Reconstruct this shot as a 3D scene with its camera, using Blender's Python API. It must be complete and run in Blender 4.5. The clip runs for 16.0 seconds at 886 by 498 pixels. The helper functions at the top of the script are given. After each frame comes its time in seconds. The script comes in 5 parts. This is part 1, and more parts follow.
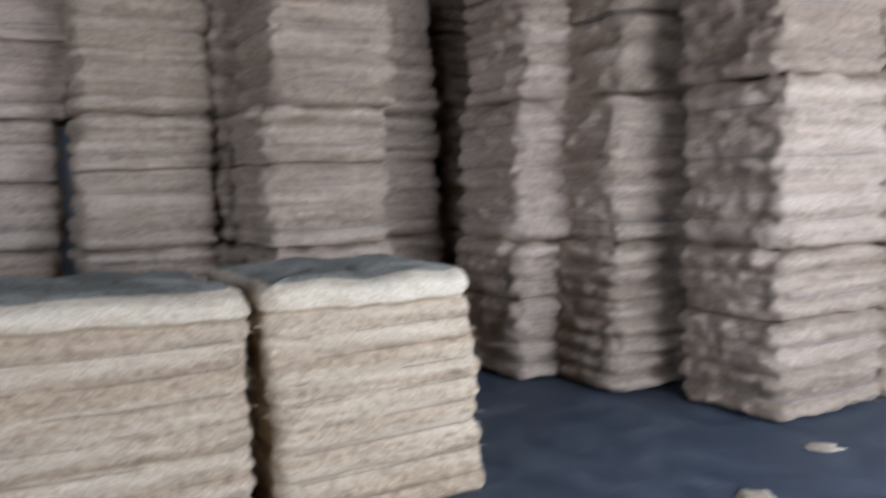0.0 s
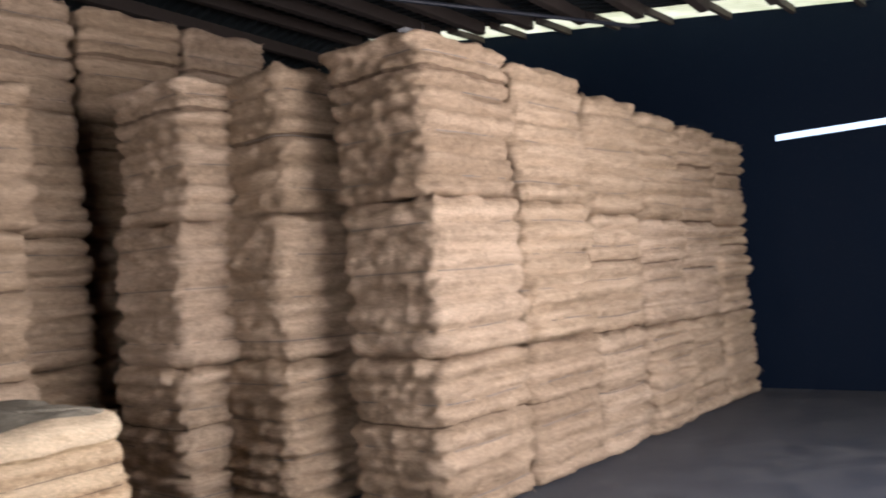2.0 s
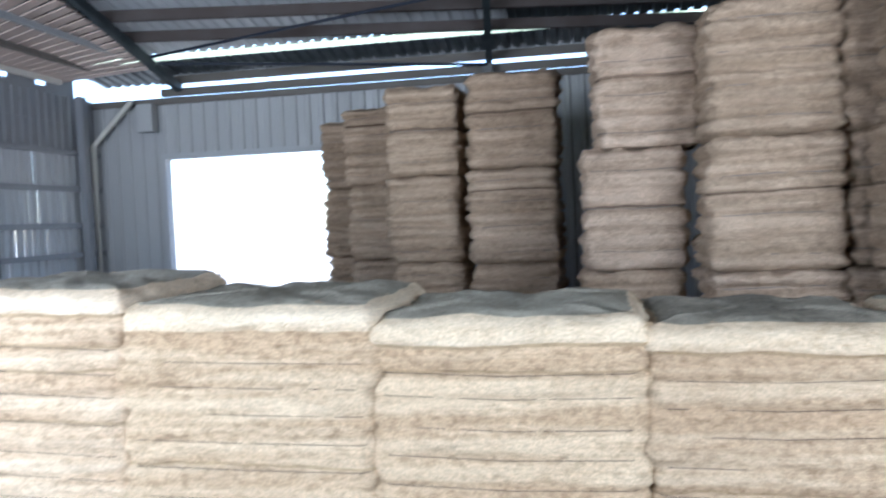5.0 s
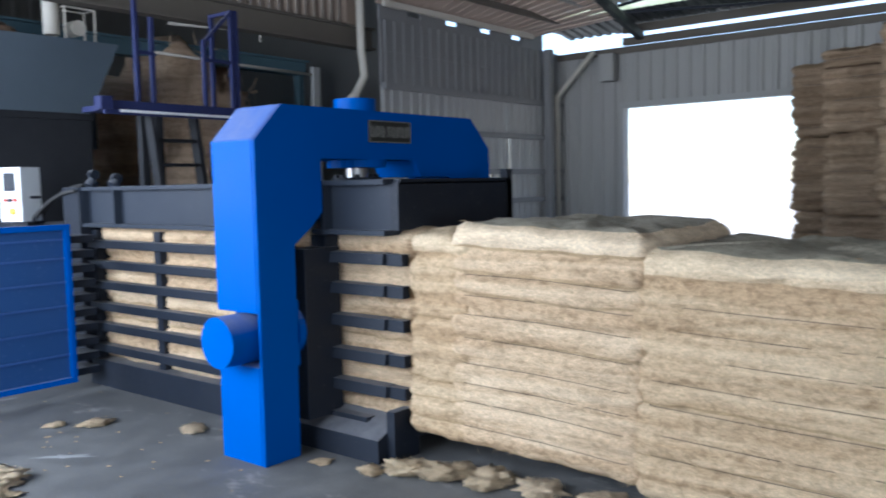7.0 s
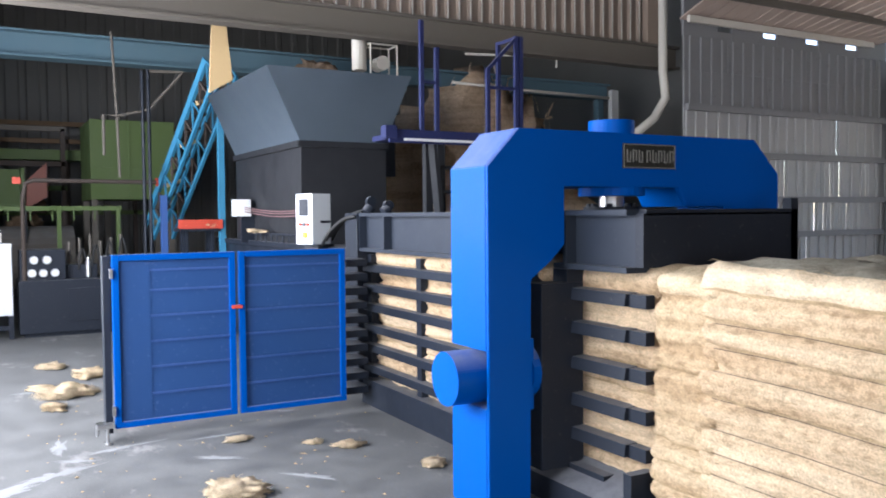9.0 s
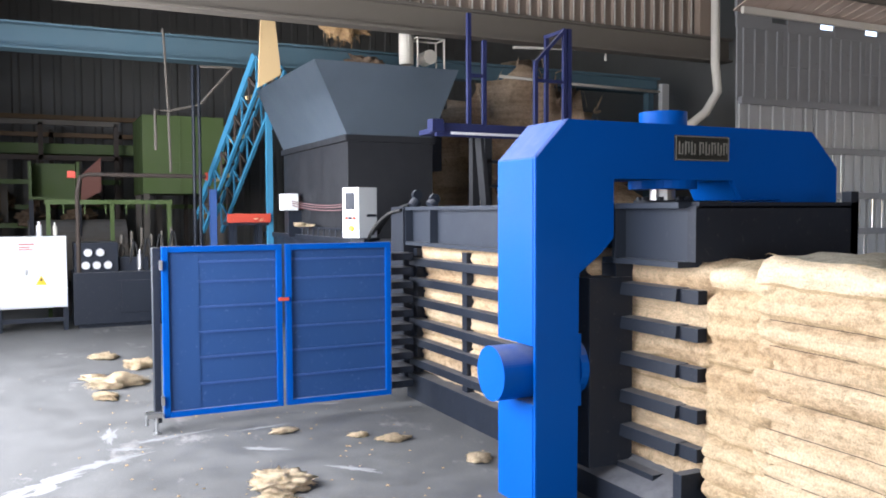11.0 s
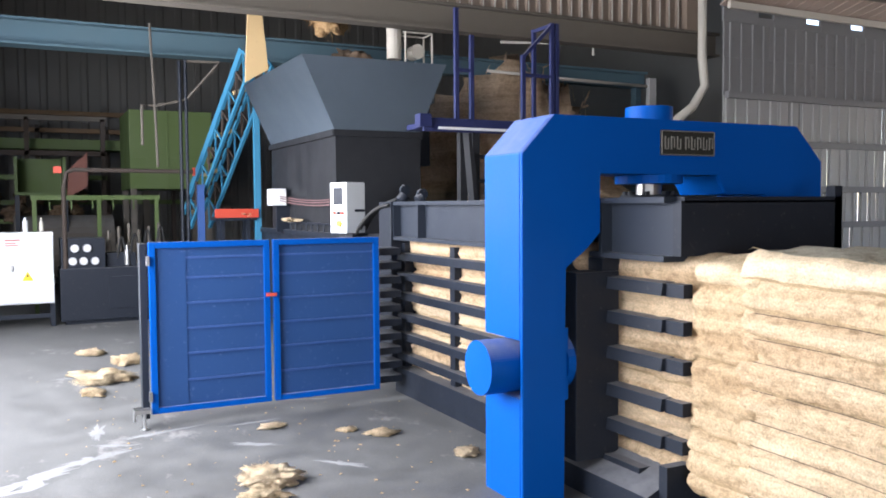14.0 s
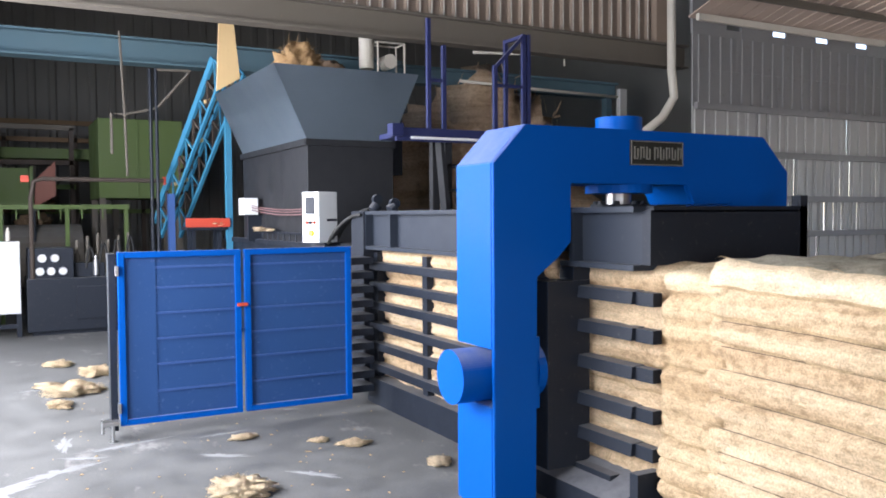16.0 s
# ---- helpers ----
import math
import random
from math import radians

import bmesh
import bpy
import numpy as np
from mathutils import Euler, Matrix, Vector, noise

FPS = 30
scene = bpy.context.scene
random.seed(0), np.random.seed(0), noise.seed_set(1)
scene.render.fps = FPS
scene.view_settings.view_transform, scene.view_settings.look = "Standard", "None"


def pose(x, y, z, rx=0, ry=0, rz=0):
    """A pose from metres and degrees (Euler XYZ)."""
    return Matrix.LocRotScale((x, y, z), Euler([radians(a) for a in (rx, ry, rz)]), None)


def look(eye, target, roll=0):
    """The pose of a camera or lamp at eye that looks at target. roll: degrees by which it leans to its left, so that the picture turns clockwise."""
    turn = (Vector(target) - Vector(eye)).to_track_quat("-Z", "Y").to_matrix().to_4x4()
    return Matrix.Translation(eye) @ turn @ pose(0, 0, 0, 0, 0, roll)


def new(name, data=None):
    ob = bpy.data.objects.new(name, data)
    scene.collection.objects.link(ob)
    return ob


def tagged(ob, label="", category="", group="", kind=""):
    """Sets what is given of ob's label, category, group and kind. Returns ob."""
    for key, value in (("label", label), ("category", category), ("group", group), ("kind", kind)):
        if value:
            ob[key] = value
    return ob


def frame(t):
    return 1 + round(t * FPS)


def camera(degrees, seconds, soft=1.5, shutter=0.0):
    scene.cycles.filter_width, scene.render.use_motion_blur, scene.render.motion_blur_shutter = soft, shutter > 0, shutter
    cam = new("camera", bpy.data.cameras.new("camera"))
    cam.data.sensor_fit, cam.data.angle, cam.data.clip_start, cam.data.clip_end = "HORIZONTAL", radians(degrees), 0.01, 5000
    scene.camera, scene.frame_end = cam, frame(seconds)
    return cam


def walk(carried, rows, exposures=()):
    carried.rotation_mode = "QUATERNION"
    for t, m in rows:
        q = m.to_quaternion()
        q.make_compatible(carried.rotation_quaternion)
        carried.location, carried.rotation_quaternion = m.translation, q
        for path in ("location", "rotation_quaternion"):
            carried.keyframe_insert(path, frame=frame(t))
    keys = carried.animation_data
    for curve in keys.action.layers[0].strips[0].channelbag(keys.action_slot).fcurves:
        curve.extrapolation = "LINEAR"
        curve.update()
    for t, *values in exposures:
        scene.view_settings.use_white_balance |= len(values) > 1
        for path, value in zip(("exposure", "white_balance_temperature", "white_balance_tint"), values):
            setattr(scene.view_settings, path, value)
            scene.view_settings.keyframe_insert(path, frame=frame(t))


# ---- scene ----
# camera and its walk
cam = camera(56, 16.0, soft=1.8, shutter=0.4)
PATH = [
    (0, (4.507, -2.960, 1.582), (5.462, -1.210, 1.420), -1.59),
    (0.5, (4.565, -2.956, 1.660), (5.850, -1.423, 1.699), -1.80),
    (1, (4.613, -2.980, 1.665), (6.131, -1.679, 1.737), -2.85),
    (1.5, (4.639, -2.995, 1.655), (6.250, -1.811, 1.700), -3.27),
    (2, (4.596, -2.992, 1.661), (6.143, -1.726, 1.719), -4.16),
    (2.5, (4.521, -2.928, 1.691), (5.762, -1.367, 1.851), -4.57),
    (3, (4.472, -2.859, 1.686), (5.310, -1.059, 1.931), -4.73),
    (3.5, (4.376, -2.853, 1.694), (4.807, -0.919, 1.964), -4.87),
    (4, (4.334, -2.853, 1.686), (4.416, -0.869, 1.925), -4.53),
    (4.2, (4.334, -2.822, 1.665), (4.327, -0.830, 1.839), -4.45),
    (6.3, (3.798, -3.075, 1.608), (2.892, -1.306, 1.385), -0.1),
    (6.5, (3.785, -3.083, 1.618), (2.784, -1.362, 1.426), -0.3),
    (7, (3.785, -3.026, 1.626), (2.536, -1.472, 1.47), -1.2),
    (7.5, (3.928, -2.729, 1.639), (2.47, -1.367, 1.501), -0.9),
    (8, (3.894, -2.516, 1.628), (2.304, -1.311, 1.491), -1.0),
    (8.5, (3.783, -2.435, 1.641), (2.092, -1.373, 1.519), -0.7),
    (9, (3.766, -2.372, 1.643), (2.02, -1.4, 1.56), -0.5),
    (9.5, (3.754, -2.372, 1.639), (1.977, -1.456, 1.583), -0.5),
    (12, (3.715, -2.343, 1.614), (1.916, -1.477, 1.507), -0.4),
    (12.5, (3.728, -2.344, 1.623), (1.932, -1.471, 1.507), -0.4),
    (13, (3.728, -2.347, 1.622), (1.937, -1.466, 1.503), -0.4),
    (13.5, (3.728, -2.348, 1.616), (1.943, -1.454, 1.497), -0.3),
    (14, (3.736, -2.347, 1.624), (1.952, -1.45, 1.52), -0.4),
    (14.5, (3.737, -2.342, 1.629), (1.957, -1.436, 1.539), -0.3),
    (15, (3.733, -2.341, 1.62), (1.963, -1.413, 1.53), -0.4),
    (15.5, (3.748, -2.354, 1.616), (1.987, -1.41, 1.53), -0.4),
    (16, (3.748, -2.345, 1.624), (1.992, -1.39, 1.542), -0.4),
]
walk(cam, [(t, look(eye, target, roll)) for t, eye, target, roll in PATH],
     exposures=[
         (0, 1.75, 4800, 13), (0.5, 1.8, 4700, 10), (1.0, 1.95, 4500, 9), (1.5, 1.9, 5300, 16), (2.0, 1.75, 6200, 23), (2.4, 1.7, 6800, 28), (3.0, 2.3, 5500, 12), (3.5, 2.5, 5400, 11), (4.2, 2.75, 4950, 10),
         (6.3, 1.5, 5000, 10), (7.0, 1.6, 5300, 10), (8.0, 1.95, 5550, 12), (9.0, 2.15, 5800, 14), (9.7, 2.2, 5850, 14), (12.0, 2.25, 6000, 15), (16, 2.25, 6000, 15)])

# world, sun, exposure
world = bpy.data.worlds.new("world")
scene.world = world
world.use_nodes = True
wn = world.node_tree.nodes
sky = wn.new("ShaderNodeTexSky")
sky.sky_type = "NISHITA"
sky.sun_disc = False
sky.sun_elevation = radians(58)
sky.sun_rotation = radians(330)
world.node_tree.links.new(sky.outputs[0], wn["Background"].inputs[0])
wn["Background"].inputs[1].default_value = 0.1
sun_data = bpy.data.lights.new("sun", "SUN")
sun_data.energy = 3
sun_data.angle = radians(0.5)
sun_data.color = (1.0, 0.95, 0.88)
sun = new("sun", sun_data)
sun.matrix_world = look((3 - 10.6, 18.4, 34), (3, 0, 0))


def opening_lamp(x0, x1, z0, z1, power):
    """An added area lamp that stands in for the sky's light through an unseen front gateway."""
    d = bpy.data.lights.new("gateway_sky_standin", "AREA")
    d.shape, d.size, d.size_y = "RECTANGLE", x1 - x0, z1 - z0
    d.energy = power
    d.color = (1.0, 0.97, 0.93)
    ob = new("gateway_sky_standin", d)
    ob.matrix_world = look(((x0 + x1) / 2, -4.1, (z0 + z1) / 2), ((x0 + x1) / 2, 0, (z0 + z1) / 2 - 0.45))


opening_lamp(-7.0, 1.0, 1.1, 3.6, 280)
opening_lamp(6.8, 10.6, 0.35, 3.55, 170)


# ---- materials
def mat(name, rough=0.6, metal=0.0):
    m = bpy.data.materials.new(name)
    m.use_nodes = True
    b = m.node_tree.nodes["Principled BSDF"]
    b.inputs["Roughness"].default_value = rough
    b.inputs["Metallic"].default_value = metal
    return m, m.node_tree, b


def node(nt, kind, **kw):
    n = nt.nodes.new(kind)
    for k, v in kw.items():
        n.inputs[k.replace("_", " ")].default_value = v
    return n


def ramp(nt, fac, stops):
    r = nt.nodes.new("ShaderNodeValToRGB")
    els = r.color_ramp.elements
    while len(els) < len(stops):
        els.new(0.5)
    for e, (p, c) in zip(els, stops):
        e.position = p
        e.color = (*c, 1)
    nt.links.new(fac, r.inputs[0])
    return r.outputs[0]


def mix(nt, fac, a, b, mode="MIX"):
    m = nt.nodes.new("ShaderNodeMix")
    m.data_type = "RGBA"
    m.blend_type = mode
    for sock, v in ((m.inputs[0], fac), (m.inputs[6], a), (m.inputs[7], b)):
        if isinstance(v, bpy.types.NodeSocket):
            nt.links.new(v, sock)
        elif isinstance(v, tuple):
            sock.default_value = (*v, 1)
        else:
            sock.default_value = v
    return m.outputs[2]


def coords(nt, scale=(1, 1, 1), world_space=True):
    g = nt.nodes.new("ShaderNodeNewGeometry") if world_space else nt.nodes.new("ShaderNodeTexCoord")
    mp = nt.nodes.new("ShaderNodeMapping")
    mp.inputs["Scale"].default_value = scale
    nt.links.new(g.outputs["Position" if world_space else "Object"], mp.inputs[0])
    return mp.outputs[0]


def tex(nt, vec, scale, detail=4.0, rough=0.6):
    n = node(nt, "ShaderNodeTexNoise", Scale=scale, Detail=detail, Roughness=rough)
    nt.links.new(vec, n.inputs["Vector"])
    return n.outputs["Fac"]


def bump(nt, b, height, strength, dist):
    n = node(nt, "ShaderNodeBump", Strength=strength, Distance=dist)
    nt.links.new(height, n.inputs["Height"])
    nt.links.new(n.outputs[0], b.inputs["Normal"])


def fibre(name, light, mid, dark, patches=0.55, bands=0.7, relief=0.02, grain=1.0):
    """Pressed coconut fibre: soft pale and tan layers, mottled brown patches, short fuzz."""
    m, nt, b = mat(name, 0.95)
    b.inputs["Specular IOR Level"].default_value = 0.08
    info = nt.nodes.new("ShaderNodeObjectInfo")
    band = tex(nt, coords(nt, (0.32, 0.32, 6.5)), 1.7, 4, 0.6)
    big = tex(nt, coords(nt, (1, 1, 1.5)), 1.9, 4)
    mottle = tex(nt, coords(nt, (1, 1, 1.5)), 13 * grain, 9, 0.72)
    fuzz = tex(nt, coords(nt, (1.5, 1.5, 0.8)), 62 * grain, 7, 0.75)
    strand = tex(nt, coords(nt, (0.7, 0.7, 3.2)), 30 * grain, 6, 0.7)
    shade = ramp(nt, band, [(0.40, (0, 0, 0)), (0.60, (bands,) * 3)])
    col = mix(nt, shade, light, mid)
    col = mix(nt, ramp(nt, big, [(0.42, (0, 0, 0)), (0.72, (0.45,) * 3)]), col, mid)
    spots = ramp(nt, mottle, [(0.46, (0, 0, 0)), (0.63, (patches,) * 3)])
    more = mix(nt, 1.0, spots, ramp(nt, band, [(0.36, (0.3,) * 3), (0.58, (1.0,) * 3)]), "MULTIPLY")
    col = mix(nt, more, col, dark)
    col = mix(nt, 1.0, col, ramp(nt, fuzz, [(0.32, (0.6,) * 3), (0.66, (1.16,) * 3)]), "MULTIPLY")
    col = mix(nt, 1.0, col, ramp(nt, strand, [(0.3, (0.84,) * 3), (0.62, (1.05,) * 3)]), "MULTIPLY")
    tint = ramp(nt, info.outputs["Random"], [(0.0, (0.88, 0.84, 0.80)), (0.5, (1.0, 0.97, 0.92)), (1.0, (1.08, 1.06, 1.06))])
    col = mix(nt, 1.0, col, tint, "MULTIPLY")
    nt.links.new(col, b.inputs["Base Color"])
    add = nt.nodes.new("ShaderNodeMath")
    add.operation = "ADD"
    nt.links.new(mottle, add.inputs[0])
    nt.links.new(fuzz, add.inputs[1])
    bump(nt, b, add.outputs[0], 0.9, relief)
    return m


def painted(name, colour, rough=0.4, wear=(0.35, 0.33, 0.3), amount=0.25, metal=0.0, scale=1.0):
    m, nt, b = mat(name, rough, metal)
    v = coords(nt)
    big = tex(nt, v, 1.7 * scale, 5)
    sc = tex(nt, v, 26 * scale, 8, 0.7)
    lo = tuple(c * 0.8 for c in colour)
    col = mix(nt, big, lo, colour)
    msk = ramp(nt, sc, [(0.60, (0, 0, 0)), (0.75, (amount,) * 3)])
    nt.links.new(mix(nt, msk, col, wear), b.inputs["Base Color"])
    r = ramp(nt, big, [(0.3, (rough * 0.8,) * 3), (0.7, (min(1, rough * 1.3),) * 3)])
    nt.links.new(r, b.inputs["Roughness"])
    bump(nt, b, sc, 0.12, 0.004)
    return m


def dusty_sheen(m, colour, amount):
    """Paints a sky sheen into the colour of faces that look up, with settled grey fibre dust."""
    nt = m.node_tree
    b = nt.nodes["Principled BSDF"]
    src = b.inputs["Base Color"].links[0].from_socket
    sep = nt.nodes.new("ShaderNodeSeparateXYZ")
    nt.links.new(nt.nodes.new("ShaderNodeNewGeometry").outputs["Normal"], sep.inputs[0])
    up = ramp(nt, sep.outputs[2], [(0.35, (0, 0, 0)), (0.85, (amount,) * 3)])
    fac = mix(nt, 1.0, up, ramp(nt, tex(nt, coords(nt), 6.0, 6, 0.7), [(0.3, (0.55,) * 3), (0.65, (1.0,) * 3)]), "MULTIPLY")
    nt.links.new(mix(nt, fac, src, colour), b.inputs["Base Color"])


FIBRE = fibre("coir_new", (0.82, 0.66, 0.44), (0.63, 0.465, 0.285), (0.32, 0.215, 0.12), 0.72, 0.95, 0.02, 1.4)
FIBRE_LIP = fibre("coir_new_top_layer", (0.84, 0.71, 0.50), (0.74, 0.59, 0.39), (0.42, 0.3, 0.17), 0.45, 0.5, 0.014, 1.3)
FIBRE_OLD = fibre("coir_stored", (0.68, 0.53, 0.375), (0.48, 0.36, 0.24), (0.21, 0.155, 0.105), 0.5, 0.85, 0.032, 1.1)
# brown and dark old fibre; both also put shade into the bales' deep folds
FIBRE_BROWN_SHADE = fibre("coir_brown_and_fold_shade", (0.66, 0.51, 0.31), (0.47, 0.34, 0.19), (0.18, 0.12, 0.07))
FIBRE_CLUMP = fibre("coir_falling", (0.44, 0.30, 0.16), (0.31, 0.20, 0.10), (0.12, 0.075, 0.04))
FIBRE_OLD_DARK_SHADE = fibre("coir_old_dark_and_fold_shade", (0.30, 0.22, 0.15), (0.2, 0.145, 0.1), (0.07, 0.05, 0.036))
FIBRE_PALE = fibre("coir_loose_pale", (0.86, 0.72, 0.5), (0.66, 0.51, 0.32), (0.32, 0.22, 0.12), 0.7, 0.35, 0.03, 1.3)
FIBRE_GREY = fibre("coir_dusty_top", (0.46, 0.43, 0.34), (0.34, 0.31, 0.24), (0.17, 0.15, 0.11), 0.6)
BLUE = painted("blue_enamel", (0.003, 0.078, 0.37), 0.42, (0.02, 0.1, 0.36), 0.12)
BLUE.node_tree.nodes["Principled BSDF"].inputs["Specular IOR Level"].default_value = 0.07
BLUE_MESH = painted("blue_grille", (0.022, 0.064, 0.185), 0.55, (0.10, 0.16, 0.30), 0.8)
BLUE_RIB = painted("blue_rib", (0.03, 0.08, 0.25), 0.5, (0.1, 0.16, 0.32), 0.6)
PURPLE = painted("indigo_paint", (0.014, 0.02, 0.085), 0.5, (0.16, 0.18, 0.28), 0.25)
BLACK = painted("black_paint", (0.013, 0.017, 0.026), 0.5, (0.12, 0.11, 0.10), 0.45)
GREY_PAINT = painted("slate_paint", (0.023, 0.029, 0.041), 0.5, (0.09, 0.09, 0.1), 0.3)
HOPPER_PAINT = painted("hopper_paint", (0.16, 0.20, 0.245), 0.36, (0.2, 0.2, 0.2), 0.15)
WHITE = painted("white_powder_coat", (0.72, 0.74, 0.74), 0.4, (0.4, 0.38, 0.35), 0.3)
TEAL = painted("sky_blue_paint", (0.035, 0.19, 0.32), 0.6, (0.25, 0.16, 0.1), 0.5)
TEAL_DUSTY = painted("dusty_blue_paint", (0.085, 0.15, 0.185), 0.7, (0.2, 0.16, 0.12), 0.6)
GREEN = painted("leaf_green_paint", (0.085, 0.13, 0.035), 0.65, (0.1, 0.1, 0.06), 0.4)
RED = painted("red_paint", (0.5, 0.06, 0.03), 0.5, (0.2, 0.1, 0.08), 0.4)
RED_BROWN = painted("faded_red_oxide", (0.22, 0.08, 0.055), 0.7, (0.12, 0.07, 0.05), 0.6)
COAL = painted("matt_black_steel", (0.008, 0.009, 0.012), 0.6, (0.05, 0.05, 0.05), 0.3)
RUST = painted("red_oxide_primer", (0.05, 0.037, 0.029), 0.75, (0.13, 0.09, 0.07), 0.6)
STEEL = painted("bare_steel", (0.5, 0.5, 0.5), 0.3, (0.3, 0.25, 0.2), 0.3, 0.9)
PALE = painted("cream_pipe", (0.55, 0.52, 0.45), 0.6, (0.3, 0.25, 0.18), 0.5)
SPILL = painted("dried_pale_spill", (0.25, 0.255, 0.255), 0.9, (0.13, 0.13, 0.125), 1.0)
DARK_GIRDER = painted("brown_girder", (0.12, 0.105, 0.085), 0.7, (0.2, 0.14, 0.09), 0.5)
SHEET = painted("weathered_sheet", (0.36, 0.355, 0.34), 0.6, (0.12, 0.09, 0.07), 0.5, 0.2)
SHEET_AGED = painted("aged_grey_sheet", (0.40, 0.40, 0.39), 0.6, (0.2, 0.17, 0.14), 0.6, 0.1, 0.6)
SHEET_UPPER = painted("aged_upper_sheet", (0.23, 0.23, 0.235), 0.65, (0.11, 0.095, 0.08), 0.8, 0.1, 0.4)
# eave sheets: rust stains, and the light on them put into a pale base
ROOF_LIT = painted("lit_rust_stained_roof_sheet", (0.50, 0.40, 0.33), 0.5, (0.25, 0.14, 0.09), 0.7, 0.1)
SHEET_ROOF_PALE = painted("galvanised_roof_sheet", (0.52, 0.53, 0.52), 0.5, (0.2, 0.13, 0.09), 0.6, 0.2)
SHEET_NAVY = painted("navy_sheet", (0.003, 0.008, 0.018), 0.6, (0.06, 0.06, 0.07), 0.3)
SHEET_DARK = painted("dark_sheet", (0.125, 0.122, 0.112), 0.6, (0.09, 0.08, 0.07), 0.4, 0.1)
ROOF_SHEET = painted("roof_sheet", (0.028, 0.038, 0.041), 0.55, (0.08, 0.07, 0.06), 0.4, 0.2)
CLADDING = painted("aged_cladding", (0.24, 0.185, 0.14), 0.6, (0.15, 0.1, 0.07), 0.5, 0.1)
PLASTER = painted("grey_render", (0.36, 0.36, 0.35), 0.85, (0.22, 0.2, 0.18), 0.5)
OCHRE = painted("raw_plywood", (0.58, 0.42, 0.21), 0.7, (0.3, 0.2, 0.1), 0.4)
OCHRE_DARK = painted("weathered_board", (0.16, 0.10, 0.05), 0.8, (0.07, 0.045, 0.03), 0.7)
RUBBER = painted("hose_rubber", (0.02, 0.02, 0.02), 0.6, (0.08, 0.08, 0.08), 0.2)
SKYLIGHT, _nt, _b = mat("translucent_roof_panel", 0.5)
_t = _nt.nodes.new("ShaderNodeBsdfTranslucent")
_nt.links.new(ramp(_nt, tex(_nt, coords(_nt), 2.0), [(0.3, (0.46, 0.48, 0.36)), (0.7, (0.66, 0.67, 0.56))]), _t.inputs[0])
_nt.links.new(_t.outputs[0], _nt.nodes["Material Output"].inputs[0])
for _m, _v in ((BLACK, 0.25), (GREY_PAINT, 0.22), (SHEET_NAVY, 0.08), (BLUE_MESH, 0.2)):
    _m.node_tree.nodes["Principled BSDF"].inputs["Specular IOR Level"].default_value = _v
# paler upward faces: reflected sky put into the paint colour, plus dust
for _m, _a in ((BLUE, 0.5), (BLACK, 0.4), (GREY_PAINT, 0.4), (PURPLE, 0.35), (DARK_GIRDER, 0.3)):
    dusty_sheen(_m, (0.36, 0.36, 0.37), _a)
STRAP = painted("pale_strap", (0.24, 0.2, 0.16), 0.75)
TIE = painted("tie_wire_rusty", (0.13, 0.09, 0.06), 0.7)
YELLOW = painted("warning_yellow", (0.8, 0.55, 0.02), 0.5)
PAPER = painted("paper_label", (0.7, 0.62, 0.6), 0.7)
INK = painted("label_ink", (0.35, 0.05, 0.05), 0.7)
NAMEPLATE = painted("nameplate_black", (0.02, 0.022, 0.02), 0.35, (0.3, 0.3, 0.28), 0.1)
LETTER = painted("nameplate_silver", (0.22, 0.215, 0.19), 0.4)


def concrete():
    m, nt, b = mat("worn_concrete", 0.8)
    v = coords(nt)
    big = tex(nt, v, 0.55, 5)
    mid = tex(nt, v, 3.1, 7, 0.65)
    fine = tex(nt, v, 45, 8, 0.75)
    col = ramp(nt, mid, [(0.3, (0.066, 0.068, 0.067)), (0.7, (0.152, 0.154, 0.149))])
    col = mix(nt, ramp(nt, big, [(0.35, (0, 0, 0)), (0.7, (0.6,) * 3)]), col, (0.098, 0.098, 0.094))
    col = mix(nt, ramp(nt, fine, [(0.55, (0, 0, 0)), (0.8, (0.5,) * 3)]), col, (0.3, 0.29, 0.26))
    # pale spilled patches
    pv = coords(nt, (0.7, 1.1, 1))
    patch = tex(nt, pv, 1.6, 6, 0.7)
    col = mix(nt, ramp(nt, patch, [(0.585, (0, 0, 0)), (0.66, (0.6,) * 3)]), col, (0.29, 0.28, 0.265))
    # floor turns darker and bluer towards the stacks
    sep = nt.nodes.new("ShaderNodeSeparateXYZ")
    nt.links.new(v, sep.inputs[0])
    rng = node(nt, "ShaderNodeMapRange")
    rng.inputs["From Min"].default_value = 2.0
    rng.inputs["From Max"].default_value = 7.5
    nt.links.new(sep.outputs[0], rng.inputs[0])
    darker = mix(nt, 1.0, rng.outputs[0], ramp(nt, mid, [(0.35, (0.95,) * 3), (0.7, (0.6,) * 3)]), "MULTIPLY")
    col = mix(nt, darker, col, (0.022, 0.028, 0.04))
    nt.links.new(col, b.inputs["Base Color"])
    nt.links.new(ramp(nt, mid, [(0.3, (0.55,) * 3), (0.7, (0.85,) * 3)]), b.inputs["Roughness"])
    bump(nt, b, fine, 0.3, 0.006)
    return m


CONCRETE = concrete()


# ---- mesh helpers
def part(name, bm, material, parent=None, label="", smooth=False):
    me = bpy.data.meshes.new(name)
    bm.to_mesh(me)
    bm.free()
    for f in me.polygons:
        f.use_smooth = smooth
    me.materials.append(material)
    ob = new(name, me)
    if parent is not None:
        ob.parent = parent
    if label:
        tagged(ob, label)
    return ob


def thing(name, at, label, category, group="", rz=0.0):
    e = new(name)
    e.matrix_basis = pose(*at, 0, 0, rz)
    e.empty_display_size = 0.2
    return tagged(e, label, category, group)


